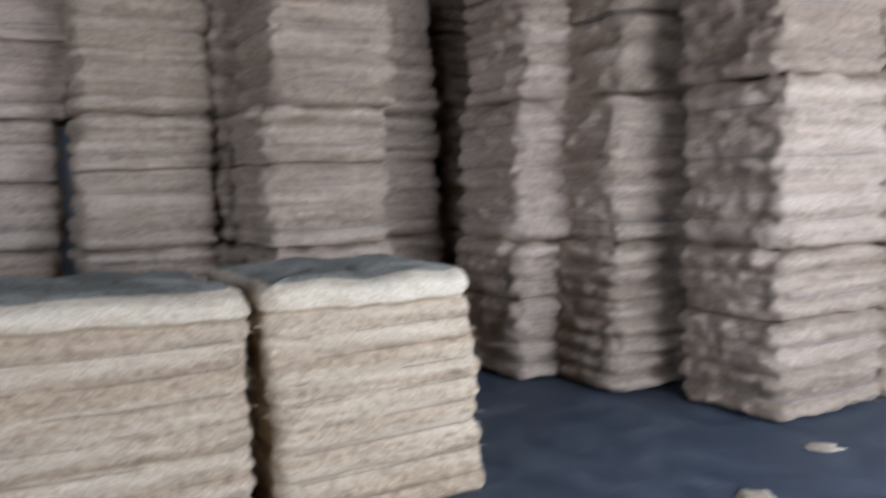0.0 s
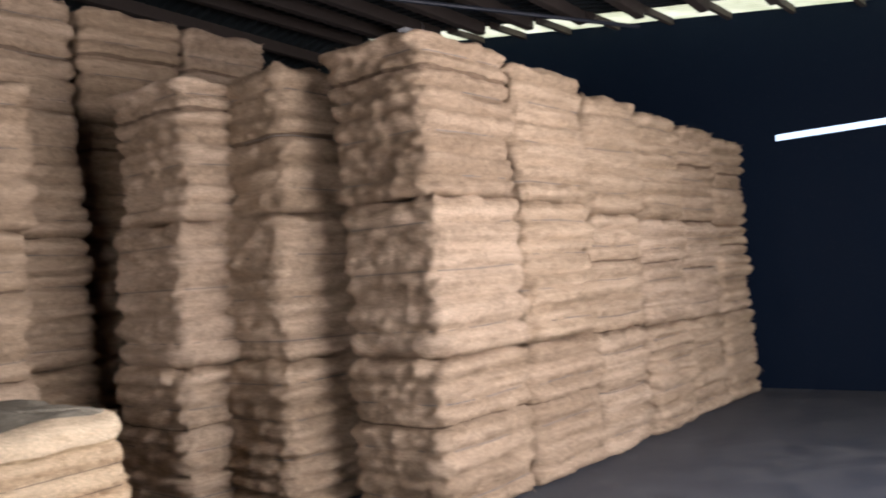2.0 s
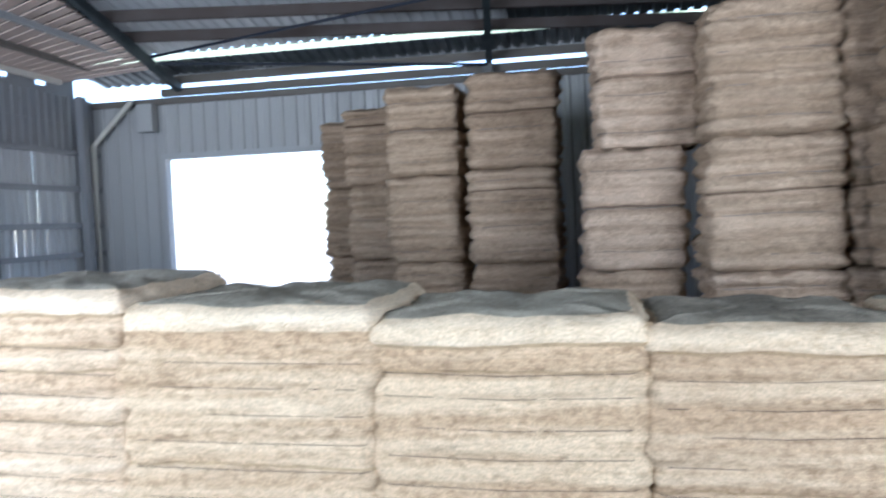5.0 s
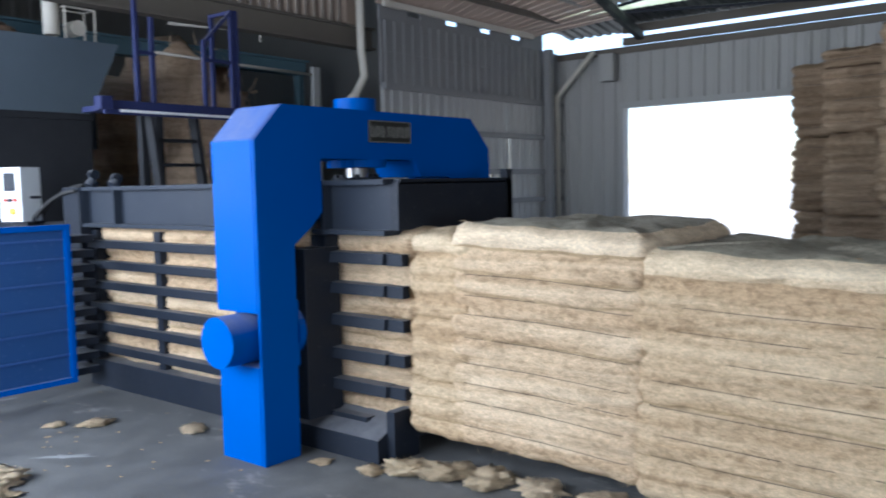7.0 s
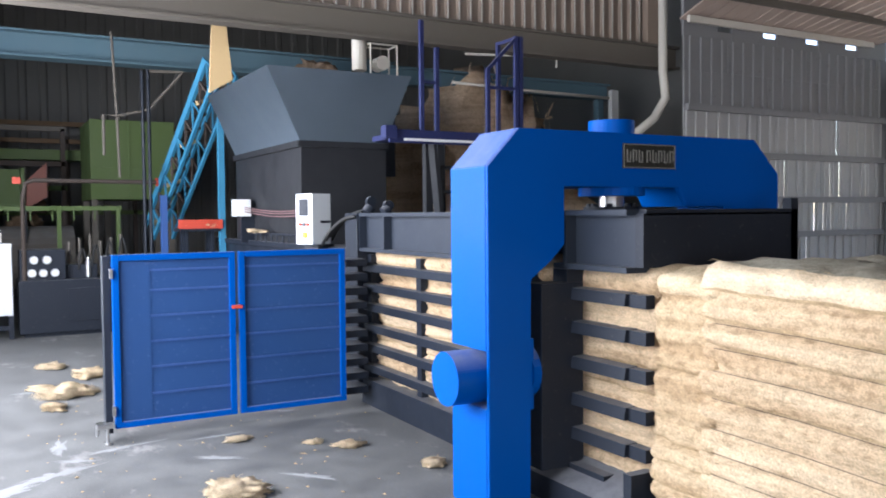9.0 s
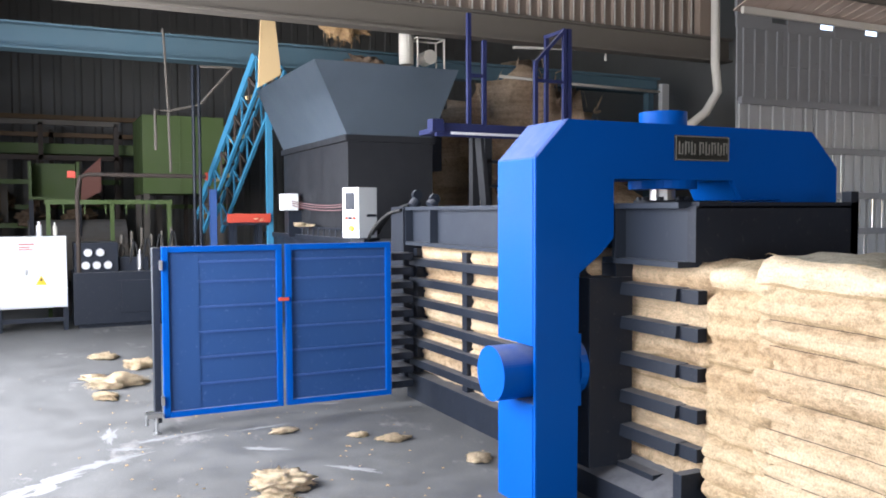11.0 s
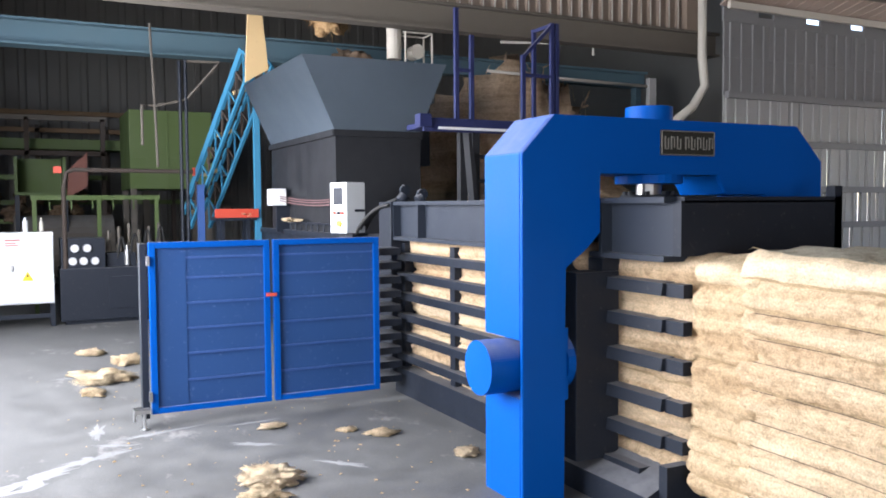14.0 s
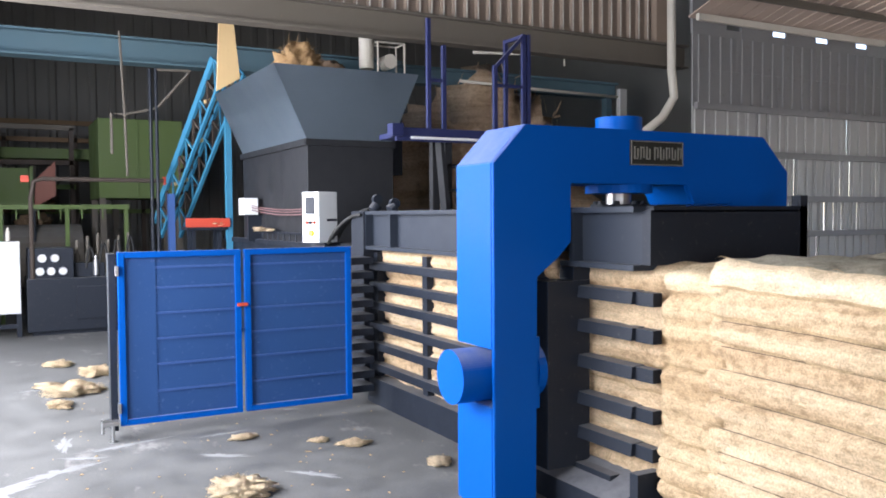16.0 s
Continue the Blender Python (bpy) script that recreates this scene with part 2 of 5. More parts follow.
def box(bm, x0, x1, y0, y1, z0, z1, bevel=0.0):
    v = [bm.verts.new((x, y, z)) for z in (z0, z1) for x, y in ((x0, y0), (x1, y0), (x1, y1), (x0, y1))]
    fs = [bm.faces.new([v[i] for i in q]) for q in ((3, 2, 1, 0), (4, 5, 6, 7), (0, 1, 5, 4), (1, 2, 6, 5), (2, 3, 7, 6), (3, 0, 4, 7))]
    if bevel:
        es = list({e for f in fs for e in f.edges})
        bmesh.ops.bevel(bm, geom=es, offset=bevel, segments=2, affect="EDGES", profile=0.6)
    return bm


def boxes(*dims, bevel=0.0):
    bm = bmesh.new()
    for d in dims:
        box(bm, *d, bevel=bevel)
    return bm


def rod(bm, a, b, r, n=8, r2=None):
    a, b = Vector(a), Vector(b)
    q = (b - a).to_track_quat("Z", "Y").to_matrix()
    r2 = r if r2 is None else r2
    ra = [bm.verts.new(a + q @ Vector((r * math.cos(k * math.tau / n), r * math.sin(k * math.tau / n), 0))) for k in range(n)]
    rb = [bm.verts.new(b + q @ Vector((r2 * math.cos(k * math.tau / n), r2 * math.sin(k * math.tau / n), 0))) for k in range(n)]
    for k in range(n):
        bm.faces.new((ra[k], ra[(k + 1) % n], rb[(k + 1) % n], rb[k]))
    bm.faces.new(ra[::-1])
    bm.faces.new(rb)
    return bm


def tube(bm, pts, r, n=8):
    """One unbroken round tube along the points."""
    pts = [Vector(p) for p in pts]
    rings = []
    for i, p in enumerate(pts):
        d = (pts[min(i + 1, len(pts) - 1)] - pts[max(i - 1, 0)]).normalized()
        side = d.cross(Vector((0.13, 0.09, 1)) if abs(d.z) < 0.9 else Vector((1, 0.1, 0))).normalized()
        up = side.cross(d)
        rings.append([bm.verts.new(p + (side * math.cos(k * math.tau / n) + up * math.sin(k * math.tau / n)) * r) for k in range(n)])
    for a, b in zip(rings, rings[1:]):
        sh = min(range(n), key=lambda q: (b[q].co - a[0].co).length)
        for k in range(n):
            bm.faces.new((a[k], a[(k + 1) % n], b[(k + 1 + sh) % n], b[(k + sh) % n]))
    bm.faces.new(rings[0][::-1])
    bm.faces.new(rings[-1])
    bmesh.ops.recalc_face_normals(bm, faces=bm.faces)
    return bm


def bar(bm, a, b, w, h):
    """A square bar from a to b."""
    a, b = Vector(a), Vector(b)
    q = (b - a).to_track_quat("Z", "Y").to_matrix()
    c = ((-w / 2, -h / 2), (w / 2, -h / 2), (w / 2, h / 2), (-w / 2, h / 2))
    ra = [bm.verts.new(a + q @ Vector((x, y, 0))) for x, y in c]
    rb = [bm.verts.new(b + q @ Vector((x, y, 0))) for x, y in c]
    for k in range(4):
        bm.faces.new((ra[k], ra[(k + 1) % 4], rb[(k + 1) % 4], rb[k]))
    bm.faces.new(ra[::-1])
    bm.faces.new(rb)
    return bm


def prism(bm, outline, axis, lo, hi):
    """An outline of (u, v) pairs pushed along an axis: x takes (y, z), y takes (x, z), z takes (x, y)."""
    put = {"x": lambda u, v, w: (w, u, v), "y": lambda u, v, w: (u, w, v), "z": lambda u, v, w: (u, v, w)}[axis]
    a = [bm.verts.new(put(u, v, lo)) for u, v in outline]
    b = [bm.verts.new(put(u, v, hi)) for u, v in outline]
    n = len(a)
    for k in range(n):
        bm.faces.new((a[k], a[(k + 1) % n], b[(k + 1) % n], b[k]))
    bm.faces.new(a[::-1])
    bm.faces.new(b)
    bmesh.ops.recalc_face_normals(bm, faces=bm.faces)
    return bm


def corrugated(bm, u0, u1, v0, v1, put, pitch=0.2, depth=0.03, thick=0.004):
    """Trapezoid sheet: put(u, v, d) gives the place; ribs run along v."""
    us = []
    u = u0
    while u < u1 - 1e-6:
        for f, d in ((0.0, 0), (0.55, 0), (0.65, 1), (0.9, 1)):
            if u + f * pitch < u1:
                us.append((u + f * pitch, d * depth))
        u += pitch
    us.append((u1, 0))
    a = [bm.verts.new(put(u, v0, d)) for u, d in us]
    b = [bm.verts.new(put(u, v1, d)) for u, d in us]
    c = [bm.verts.new(put(u, v0, d - thick - 0.01)) for u, d in us]
    e = [bm.verts.new(put(u, v1, d - thick - 0.01)) for u, d in us]
    for k in range(len(us) - 1):
        bm.faces.new((a[k], a[k + 1], b[k + 1], b[k]))
        bm.faces.new((c[k + 1], c[k], e[k], e[k + 1]))
        bm.faces.new((a[k + 1], a[k], c[k], c[k + 1]))
        bm.faces.new((b[k], b[k + 1], e[k + 1], e[k]))
    for k in (0, len(us) - 1):
        bm.faces.new((a[k], b[k], e[k], c[k]))
    return bm


# ---- bales
def bale_mesh(seed, lx, ly, h, layers, rough=0.02, bulge=0.035, lean=0.0, lip=0.0, strap=None, gaps=0.3, r=0.085):
    """A pressed bale on z = 0: pillowed layers with soft folds between them, shaggy ends, ragged corners."""
    rnd = random.Random(seed)
    per = []
    nx, ny = max(26, int(26 * lx)), 26

    def edge(n):
        return [-1 + 2 * k / n for k in range(n)]
    for t in edge(nx):
        per.append((t, -1))
    for t in edge(ny):
        per.append((1, t))
    for t in edge(nx):
        per.append((-t, 1))
    for t in edge(ny):
        per.append((-1, -t))
    cuts = [0.0]
    for k in range(layers):
        cuts.append(cuts[-1] + rnd.uniform(0.82, 1.18))
    top = 1 - lip / h
    cuts = [c / cuts[-1] * top for c in cuts]
    if lip:
        cuts.append(1.0)
    rings = []
    sub = 7
    for k in range(len(cuts) - 1):
        is_lip = lip and k == len(cuts) - 2
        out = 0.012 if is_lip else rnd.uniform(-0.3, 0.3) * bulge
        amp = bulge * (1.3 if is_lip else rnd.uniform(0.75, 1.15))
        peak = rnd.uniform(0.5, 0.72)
        # a deep fold is set back, and its shade is put into a darker colour
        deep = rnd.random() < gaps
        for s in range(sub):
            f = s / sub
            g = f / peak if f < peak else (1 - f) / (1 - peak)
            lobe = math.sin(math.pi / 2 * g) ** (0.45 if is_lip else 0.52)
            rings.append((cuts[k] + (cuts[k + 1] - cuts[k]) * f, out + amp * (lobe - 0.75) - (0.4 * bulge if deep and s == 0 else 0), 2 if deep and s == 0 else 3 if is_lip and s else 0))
    rings.append((1.0, -0.02, 0))
    bm = bmesh.new()
    grid = []
    off = Vector((seed * 3.7, seed * 1.3, 0))
    for z, o, part_of in rings:
        row = []
        cap = -0.045 * max(0.0, 1 - min(z, 1 - z) * layers * 1.9) ** 2
        for u, v in per:
            x, y = u * lx / 2, v * ly / 2
            cx, cy = max(-lx / 2 + r, min(lx / 2 - r, x)), max(-ly / 2 + r, min(ly / 2 - r, y))
            dx, dy = x - cx, y - cy
            d = math.hypot(dx, dy)
            end = abs(u) > 0.999
            if d > 1e-6 and abs(u) * lx / 2 > lx / 2 - r and abs(v) * ly / 2 > ly / 2 - r:
                x, y = cx + dx / d * r, cy + dy / d * r
                nrm = Vector((dx / d, dy / d, 0))
            else:
                nrm = Vector((u if end else 0, v if abs(v) > 0.999 else 0, 0)).normalized()
            p = Vector((x, y, z * h))
            q = p + off
            ragged = 1.25 if end else 1.0
            n1 = noise.noise(Vector((q.x * 2.0, q.y * 2.0, q.z * 4))) * rough * 1.3
            n2 = noise.noise(Vector((q.x * 7, q.y * 7, q.z * 12))) * rough * (0.85 if end else 0.8)
            n3 = noise.noise(Vector((q.x * 18, q.y * 18, q.z * 24))) * rough * 0.7 * ragged
            p += nrm * (o * (0.6 if end else 1.0) + cap + n1 + n2 + n3)
            inner = 1 if 0 < z < 1 else 0.15
            p.z += noise.noise(Vector((q.x * 1.6, q.y * 1.6, z * 4 + seed))) * 0.018 * inner
            p.z += noise.noise(Vector((q.x * 6.5, q.y * 6.5, z * 9 + seed))) * 0.012 * inner
            if z > 0.93:
                p.z += noise.noise(Vector((q.x * 4.5, q.y * 4.5, seed))) * rough * 0.9
            p.x += lean * (z - 0.3) * h
            row.append(bm.verts.new(p))
        grid.append(row)
    n = len(per)
    for i, (a, b) in enumerate(zip(grid, grid[1:])):
        for k in range(n):
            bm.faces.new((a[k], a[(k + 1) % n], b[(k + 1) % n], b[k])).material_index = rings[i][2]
    for ring, up in ((grid[-1], 1), (grid[0], -1)):
        prev = ring
        for step, s in enumerate((0.95, 0.85, 0.68, 0.45, 0.2)):
            cur = []
            for v0 in ring:
                q = Vector((v0.co.x * s, v0.co.y * s, v0.co.z))
                lift = (0.004, 0.014, 0.02, 0.02, 0.02)[step] * up if up > 0 else 0
                q.z += lift + (noise.noise(Vector((q.x * 6 + seed, q.y * 6, 3))) * 0.03 if up > 0 else 0)
                cur.append(bm.verts.new(q))
            for k in range(n):
                f = (prev[k], prev[(k + 1) % n], cur[(k + 1) % n], cur[k])
                face = bm.faces.new(f if up > 0 else f[::-1])
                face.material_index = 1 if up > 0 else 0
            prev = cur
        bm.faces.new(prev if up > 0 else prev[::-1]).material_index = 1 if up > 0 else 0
    # loose strands that stick out of the skin
    skin = [v.co.copy() for row in grid for v in row]
    me = bpy.data.meshes.new("coir_bale")
    bm.to_mesh(me)
    bm.free()
    bm = bmesh.new()
    for k in range(1100):
        v = rnd.choice(skin)
        out = Vector((v.x / lx, v.y / ly, 0))
        out = Vector((math.copysign(1, out.x), 0, 0)) if abs(out.x) > abs(out.y) else Vector((0, math.copysign(1, out.y), 0))
        side = Vector((-out.y, out.x, 0)) * rnd.uniform(-1, 1) + Vector((0, 0, rnd.uniform(-0.8, 0.5)))
        ln = rnd.uniform(0.012, 0.045)
        a = v - out * 0.01
        b = a + (out * 0.4 + side * 0.6).normalized() * ln
        c = b + (out * 0.1 + side + Vector((0, 0, -0.5))).normalized() * ln * 0.8
        w = Vector((0, 0, rnd.uniform(0.001, 0.0028)))
        p = [bm.verts.new(q) for q in (a - w, a + w, b - w, b + w, c)]
        bm.faces.new((p[0], p[2], p[3], p[1]))
        bm.faces.new((p[2], p[4], p[3]))
    strands = bpy.data.meshes.new("loose_fibre")
    bm.to_mesh(strands)
    bm.free()
    # tie wires lie in every second groove
    ties = []
    for k in range(1, layers, 2 if strap else 1):
        bm = bmesh.new()
        z, o = cuts[k] * h, bulge * (-0.5 if strap else 0.0)
        hx, hy, q = lx / 2 + o * 0.6, ly / 2 + o, 0.09
        pts = [(-hx + q, -hy), (0, -hy - 0.004), (hx - q, -hy), (hx, -hy + q), (hx, hy - q), (hx - q, hy), (-hx + q, hy), (-hx, hy - q), (-hx, -hy + q), (-hx + q, -hy)]
        tube(bm, [(x, y, z + 0.008 * math.sin(5 * x + seed)) for x, y in pts], 0.0045 if strap else 0.002, 5)
        t = bpy.data.meshes.new("tie_wire")
        bm.to_mesh(t)
        bm.free()
        t.materials.append(strap or TIE)
        ties.append(t)
    for f in me.polygons:
        f.use_smooth = True
    return me, strands, ties


def bale(kit, m, materials, label, group):
    """A bale with its loose strands and tie wires."""
    me, strands, ties = kit
    if not me.materials:
        for x in materials:
            me.materials.append(x)
        strands.materials.append(materials[0])
    ob = new("coir_bale", me)
    ob.matrix_basis = m
    tagged(ob, label, "bale", group)
    o = new("loose_fibre", strands)
    o.parent = ob
    tagged(o, kind="stuff")
    for t in ties:
        o = new("tie_wire", t)
        o.parent = ob
    return ob


# ---- structure
FLOOR_X0, FLOOR_X1, BACK, FRONT = -16.0, 14.8, 11.3, -4.2
RIDGE_Y = 6.0


def roof_z(y):
    return 4.45 + 0.155 * y if y < RIDGE_Y else 5.38 - 0.18 * (y - RIDGE_Y)


def structure(ob, label, category):
    return tagged(ob, label, category, kind="structure")


def ground():
    bm = bmesh.new()
    v = [bm.verts.new(p) for p in ((-400, -400, -0.02), (400, -400, -0.02), (400, 400, -0.02), (-400, 400, -0.02))]
    bm.faces.new(v)
    m, nt, b = mat("yard_dust", 0.9)
    a = tex(nt, coords(nt), 0.8, 8)
    nt.links.new(ramp(nt, a, [(0.3, (0.36, 0.31, 0.25)), (0.7, (0.52, 0.47, 0.40))]), b.inputs["Base Color"])
    structure(part("ground", bm, m), "pale dusty yard outside the shed", "ground")
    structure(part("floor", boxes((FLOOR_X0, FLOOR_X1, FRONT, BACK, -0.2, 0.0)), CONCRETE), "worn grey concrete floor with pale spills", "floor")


def ibeam(x, y0, y1, z0, z1, w, m, label):
    bm = bmesh.new()
    f, t = 0.03, 0.02
    prism(bm, [(x - w, z0), (x + w, z0), (x + w, z0 + f), (x + t, z0 + f), (x + t, z1 - f), (x + w, z1 - f), (x + w, z1), (x - w, z1), (x - w, z1 - f), (x - t, z1 - f), (x - t, z0 + f), (x - w, z0 + f)], "y", y0, y1)
    return structure(part("beam", bm, m), label, "beam")


def back_wall():
    x0, x1, top = -3.29, 0.75, 2.95
    bm = bmesh.new()
    y = BACK
    put = lambda u, v, d: (u, y - d, v)
    corrugated(bm, -4.75, x0, 0, 3.95, put, 0.25, 0.035)
    corrugated(bm, x1, 14.8, 0, 3.95, put, 0.25, 0.035)
    corrugated(bm, x0, x1, top, 3.95, put, 0.25, 0.035)
    w = part("wall_back", bm, SHEET)
    structure(w, "weathered grey sheet-metal back wall with a doorway", "wall")
    bm = boxes((x0 - 0.09, x0, y - 0.12, y + 0.08, 0, top + 0.1), (x1, x1 + 0.09, y - 0.12, y + 0.08, 0, top + 0.1), (x0, x1, y - 0.12, y + 0.08, top, top + 0.1))
    structure(part("door_frame", bm, PLASTER), "pale grey frame of an open doorway", "door frame")
    bm = boxes((-4.75, 14.8, y - 0.06, y + 0.04, 3.95, 4.07), (-3.35, 14.8, y - 0.05, y + 0.02, 4.09, 4.23), (-3.35, 14.8, y - 0.05, y + 0.02, 4.31, 4.45))
    structure(part("trim", bm, DARK_GIRDER), "dark steel rails along the open eaves gap", "rail")


def east_wall():
    bm = bmesh.new()
    x = FLOOR_X1
    y0, y1, z0, z1 = -3.2, 0.14, 2.94, 3.02
    put = lambda u, v, d: (x - d, u, v)
    corrugated(bm, FRONT, BACK, 0, z0, put, 0.9, 0.003)
    corrugated(bm, FRONT, y0, z0, z1, put, 0.9, 0.003)
    corrugated(bm, y1, BACK, z0, z1, put, 0.9, 0.003)
    # upper band follows the roof
    seg = 24
    for k in range(seg):
        a = FRONT + (BACK - FRONT) * k / seg
        b = FRONT + (BACK - FRONT) * (k + 1) / seg
        za, zb = roof_z(a) + 0.05, roof_z(b) + 0.05
        v = [bm.verts.new(p) for p in ((x, a, z1), (x, b, z1), (x, b, zb), (x, a, za), (x + 0.05, a, z1), (x + 0.05, b, z1), (x + 0.05, b, zb), (x + 0.05, a, za))]
        bm.faces.new((v[3], v[2], v[1], v[0]))
        bm.faces.new((v[4], v[5], v[6], v[7]))
        bm.faces.new((v[2], v[3], v[7], v[6]))
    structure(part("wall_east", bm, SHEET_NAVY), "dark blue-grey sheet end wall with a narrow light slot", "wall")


def west_wall():
    x = -4.75
    rn = random.Random(21)
    bm = bmesh.new()
    # sheets hang in strips; daylight shows at some of the joints
    rows = ((0.0, 1.3, 0.35), (1.3, 1.82, 0.75), (1.82, 2.46, 0.75), (2.46, 3.1, 0.12))
    for z0, z1, share in rows:
        y = 6.2
        while y < BACK - 0.01:
            w = min(rn.uniform(0.17, 0.24), BACK - y)
            gap = rn.uniform(0.014, 0.035) if rn.random() < share and y < 10.2 else 0.0
            box(bm, x - 0.012, x + rn.uniform(0.0, 0.012), y, y + w - gap, z0, z1)
            box(bm, x, x + 0.03, y + 0.03, y + 0.07, z0 + 0.002, z1 - 0.002)
            y += w
    structure(part("wall_west", bm, SHEET_AGED), "ribbed grey sheet wall with daylight at its joints", "wall")
    for z in (1.3, 1.82, 2.46, 3.1):
        structure(part("girt", boxes((x + 0.032, x + 0.1, 6.2, BACK, z - 0.045, z + 0.045)), SHEET_UPPER), "grey steel wall rail", "rail")
    structure(part("column", boxes((x + 0.1, x + 0.22, 10.62, 10.78, 0, 4.1)), SHEET_UPPER), "grey steel wall post", "column")
    bm = bmesh.new()
    for k in range(6):
        a, b = 6.2 + k * 0.85, min(6.2 + (k + 1) * 0.85, BACK)
        for z0, z1 in ((3.1, 3.62), (3.62, 4.1)):
            box(bm, x - 0.02, x + rn.uniform(0.0, 0.014), a, b - 0.004, z0, z1 - 0.004)
        for q in range(4):
            if a + 0.14 + 0.21 * q < BACK:
                box(bm, x, x + 0.032, a + 0.09 + 0.21 * q, a + 0.13 + 0.21 * q, 3.15, 4.08)
    box(bm, x - 0.05, x, 10.1, 10.75, 4.1, 4.7)
    box(bm, x - 0.05, x, 10.1, BACK + 0.2, 4.5, 4.9)
    box(bm, x - 0.05, x, 6.2, 10.1, 4.28, 5.4)
    for k in range(5):
        box(bm, x - 0.04, x, 6.2 + k * 0.95, 6.85 + k * 0.95 if k < 4 else 10.1, 4.1, 4.28)
        box(bm, x - 0.03, x - 0.005, 6.85 + k * 0.95, 7.15 + k * 0.95, 4.1, 4.2) if k < 4 else None
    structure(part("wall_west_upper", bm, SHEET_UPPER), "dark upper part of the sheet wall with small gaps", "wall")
    # low sloping roof over the wall head, on purlins
    bm = bmesh.new()
    for k in range(20):
        a, b = 6.1 + k * 0.21, 6.1 + (k + 1) * 0.21 - 0.012
        hi = min(4.95, roof_z(b) - 0.2)
        prism(bm, [(x + 0.02, 4.29), (x + 1.9, hi), (x + 1.9, hi + 0.02), (x + 0.02, 4.31)], "y", a, b)
    structure(part("ceiling_eave", bm, ROOF_LIT), "rust-stained roof sheets sloping to the wall head, coloured as lit", "roof")
    for k in range(3):
        f = 0.1 + 0.36 * k
        structure(part("purlin", boxes((x + 1.9 * f - 0.03, x + 1.9 * f + 0.03, 6.1, 10.1, 4.27 + 0.4 * f - 0.09, 4.27 + 0.4 * f)), (PALE, DARK_GIRDER, PLASTER)[k]), "steel purlin under the low roof", "purlin")


def roof():
    bm = bmesh.new()
    pale = bmesh.new()
    glass = bmesh.new()
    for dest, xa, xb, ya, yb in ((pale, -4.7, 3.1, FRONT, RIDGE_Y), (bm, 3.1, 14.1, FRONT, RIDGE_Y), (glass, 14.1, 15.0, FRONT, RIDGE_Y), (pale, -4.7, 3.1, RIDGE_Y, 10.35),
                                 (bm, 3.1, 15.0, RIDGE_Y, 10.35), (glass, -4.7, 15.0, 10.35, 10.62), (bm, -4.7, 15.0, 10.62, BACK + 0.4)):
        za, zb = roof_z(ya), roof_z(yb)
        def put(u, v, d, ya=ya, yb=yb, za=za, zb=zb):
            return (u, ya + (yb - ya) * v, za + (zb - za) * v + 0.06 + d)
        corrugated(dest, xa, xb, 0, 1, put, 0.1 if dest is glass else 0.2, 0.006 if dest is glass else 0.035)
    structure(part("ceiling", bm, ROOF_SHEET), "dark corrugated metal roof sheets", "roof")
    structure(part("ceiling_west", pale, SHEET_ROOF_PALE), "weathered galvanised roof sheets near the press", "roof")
    structure(part("skylight", glass, SKYLIGHT), "translucent ribbed strips in the roof", "skylight")
    bm = boxes((-16.4, -4.7, FRONT, BACK + 0.3, 6.3, 6.4))
    structure(part("ceiling_hall", bm, SHEET_DARK), "dark high roof over the machine hall", "roof")
    # purlins and rafters stand a little askew to the press
    skew = math.tan(radians(7))
    for k in range(19):
        y0 = FRONT + 0.2 + 0.78 * k
        xa, xb = -4.6, 13.9
        ya, yb = y0 + (xa - 2.65) * skew, y0 + (xb - 2.65) * skew
        if ya < FRONT:
            xa, ya = 2.65 + (FRONT - y0) / skew, FRONT
        if yb > BACK:
            xb, yb = 2.65 + (BACK - y0) / skew, BACK
        bm = bmesh.new()
        for (x1, y1), (x2, y2) in (((xa, ya), (2.65, y0)), ((2.65, y0), (xb, yb))):
            bar(bm, (x1, y1, roof_z(y1) - 0.03), (x2, y2, roof_z(y2) - 0.03), 0.06, 0.15)
            bar(bm, (x1, y1 + 0.03, roof_z(y1) - 0.105), (x2, y2 + 0.03, roof_z(y2) - 0.105), 0.1, 0.015)
        structure(part("purlin", bm, RUST), "rust-red steel roof purlin", "purlin")
    for k in range(13):
        y = FRONT + 0.3 + 0.74 * k
        structure(part("purlin", boxes((13.9, 14.75, y - 0.025, y + 0.025, roof_z(y) - 0.04, roof_z(y) + 0.05)), RUST), "short roof purlin under the skylight strip", "purlin")
    for x in (-3.0, 2.65, 8.2):
        bm = bmesh.new()
        for ya, yb in ((FRONT, RIDGE_Y), (RIDGE_Y, BACK)):
            bar(bm, (x + (BACK - ya) * 0.105, ya, roof_z(ya) - 0.2), (x + (BACK - yb) * 0.105, yb, roof_z(yb) - 0.2), 0.11, 0.15)
        structure(part("rafter", bm, ROOF_SHEET), "dark steel roof rafter", "rafter")
    bm = bmesh.new()
    for a, b in (((2.95, 8.2), (-2.6, 9.6)), ((2.95, 8.2), (-2.6, 6.6)), ((2.65, 11.0), (-2.6, 9.9)), ((9.2, 5.9), (8.5, 3.2)), ((9.0, 4.2), (13.6, 1.2))):
        rod(bm, (a[0], a[1], roof_z(a[1]) - 0.3), (b[0], b[1], roof_z(b[1]) - 0.28), 0.025)
    structure(part("roof_brace", bm, BLACK), "thin diagonal wind braces under the roof", "brace")
    bm = boxes((2.57, 2.73, BACK - 0.3, BACK - 0.14, 0, 4.2))
    structure(part("column", bm, SHEET_DARK), "dark steel wall column", "column")


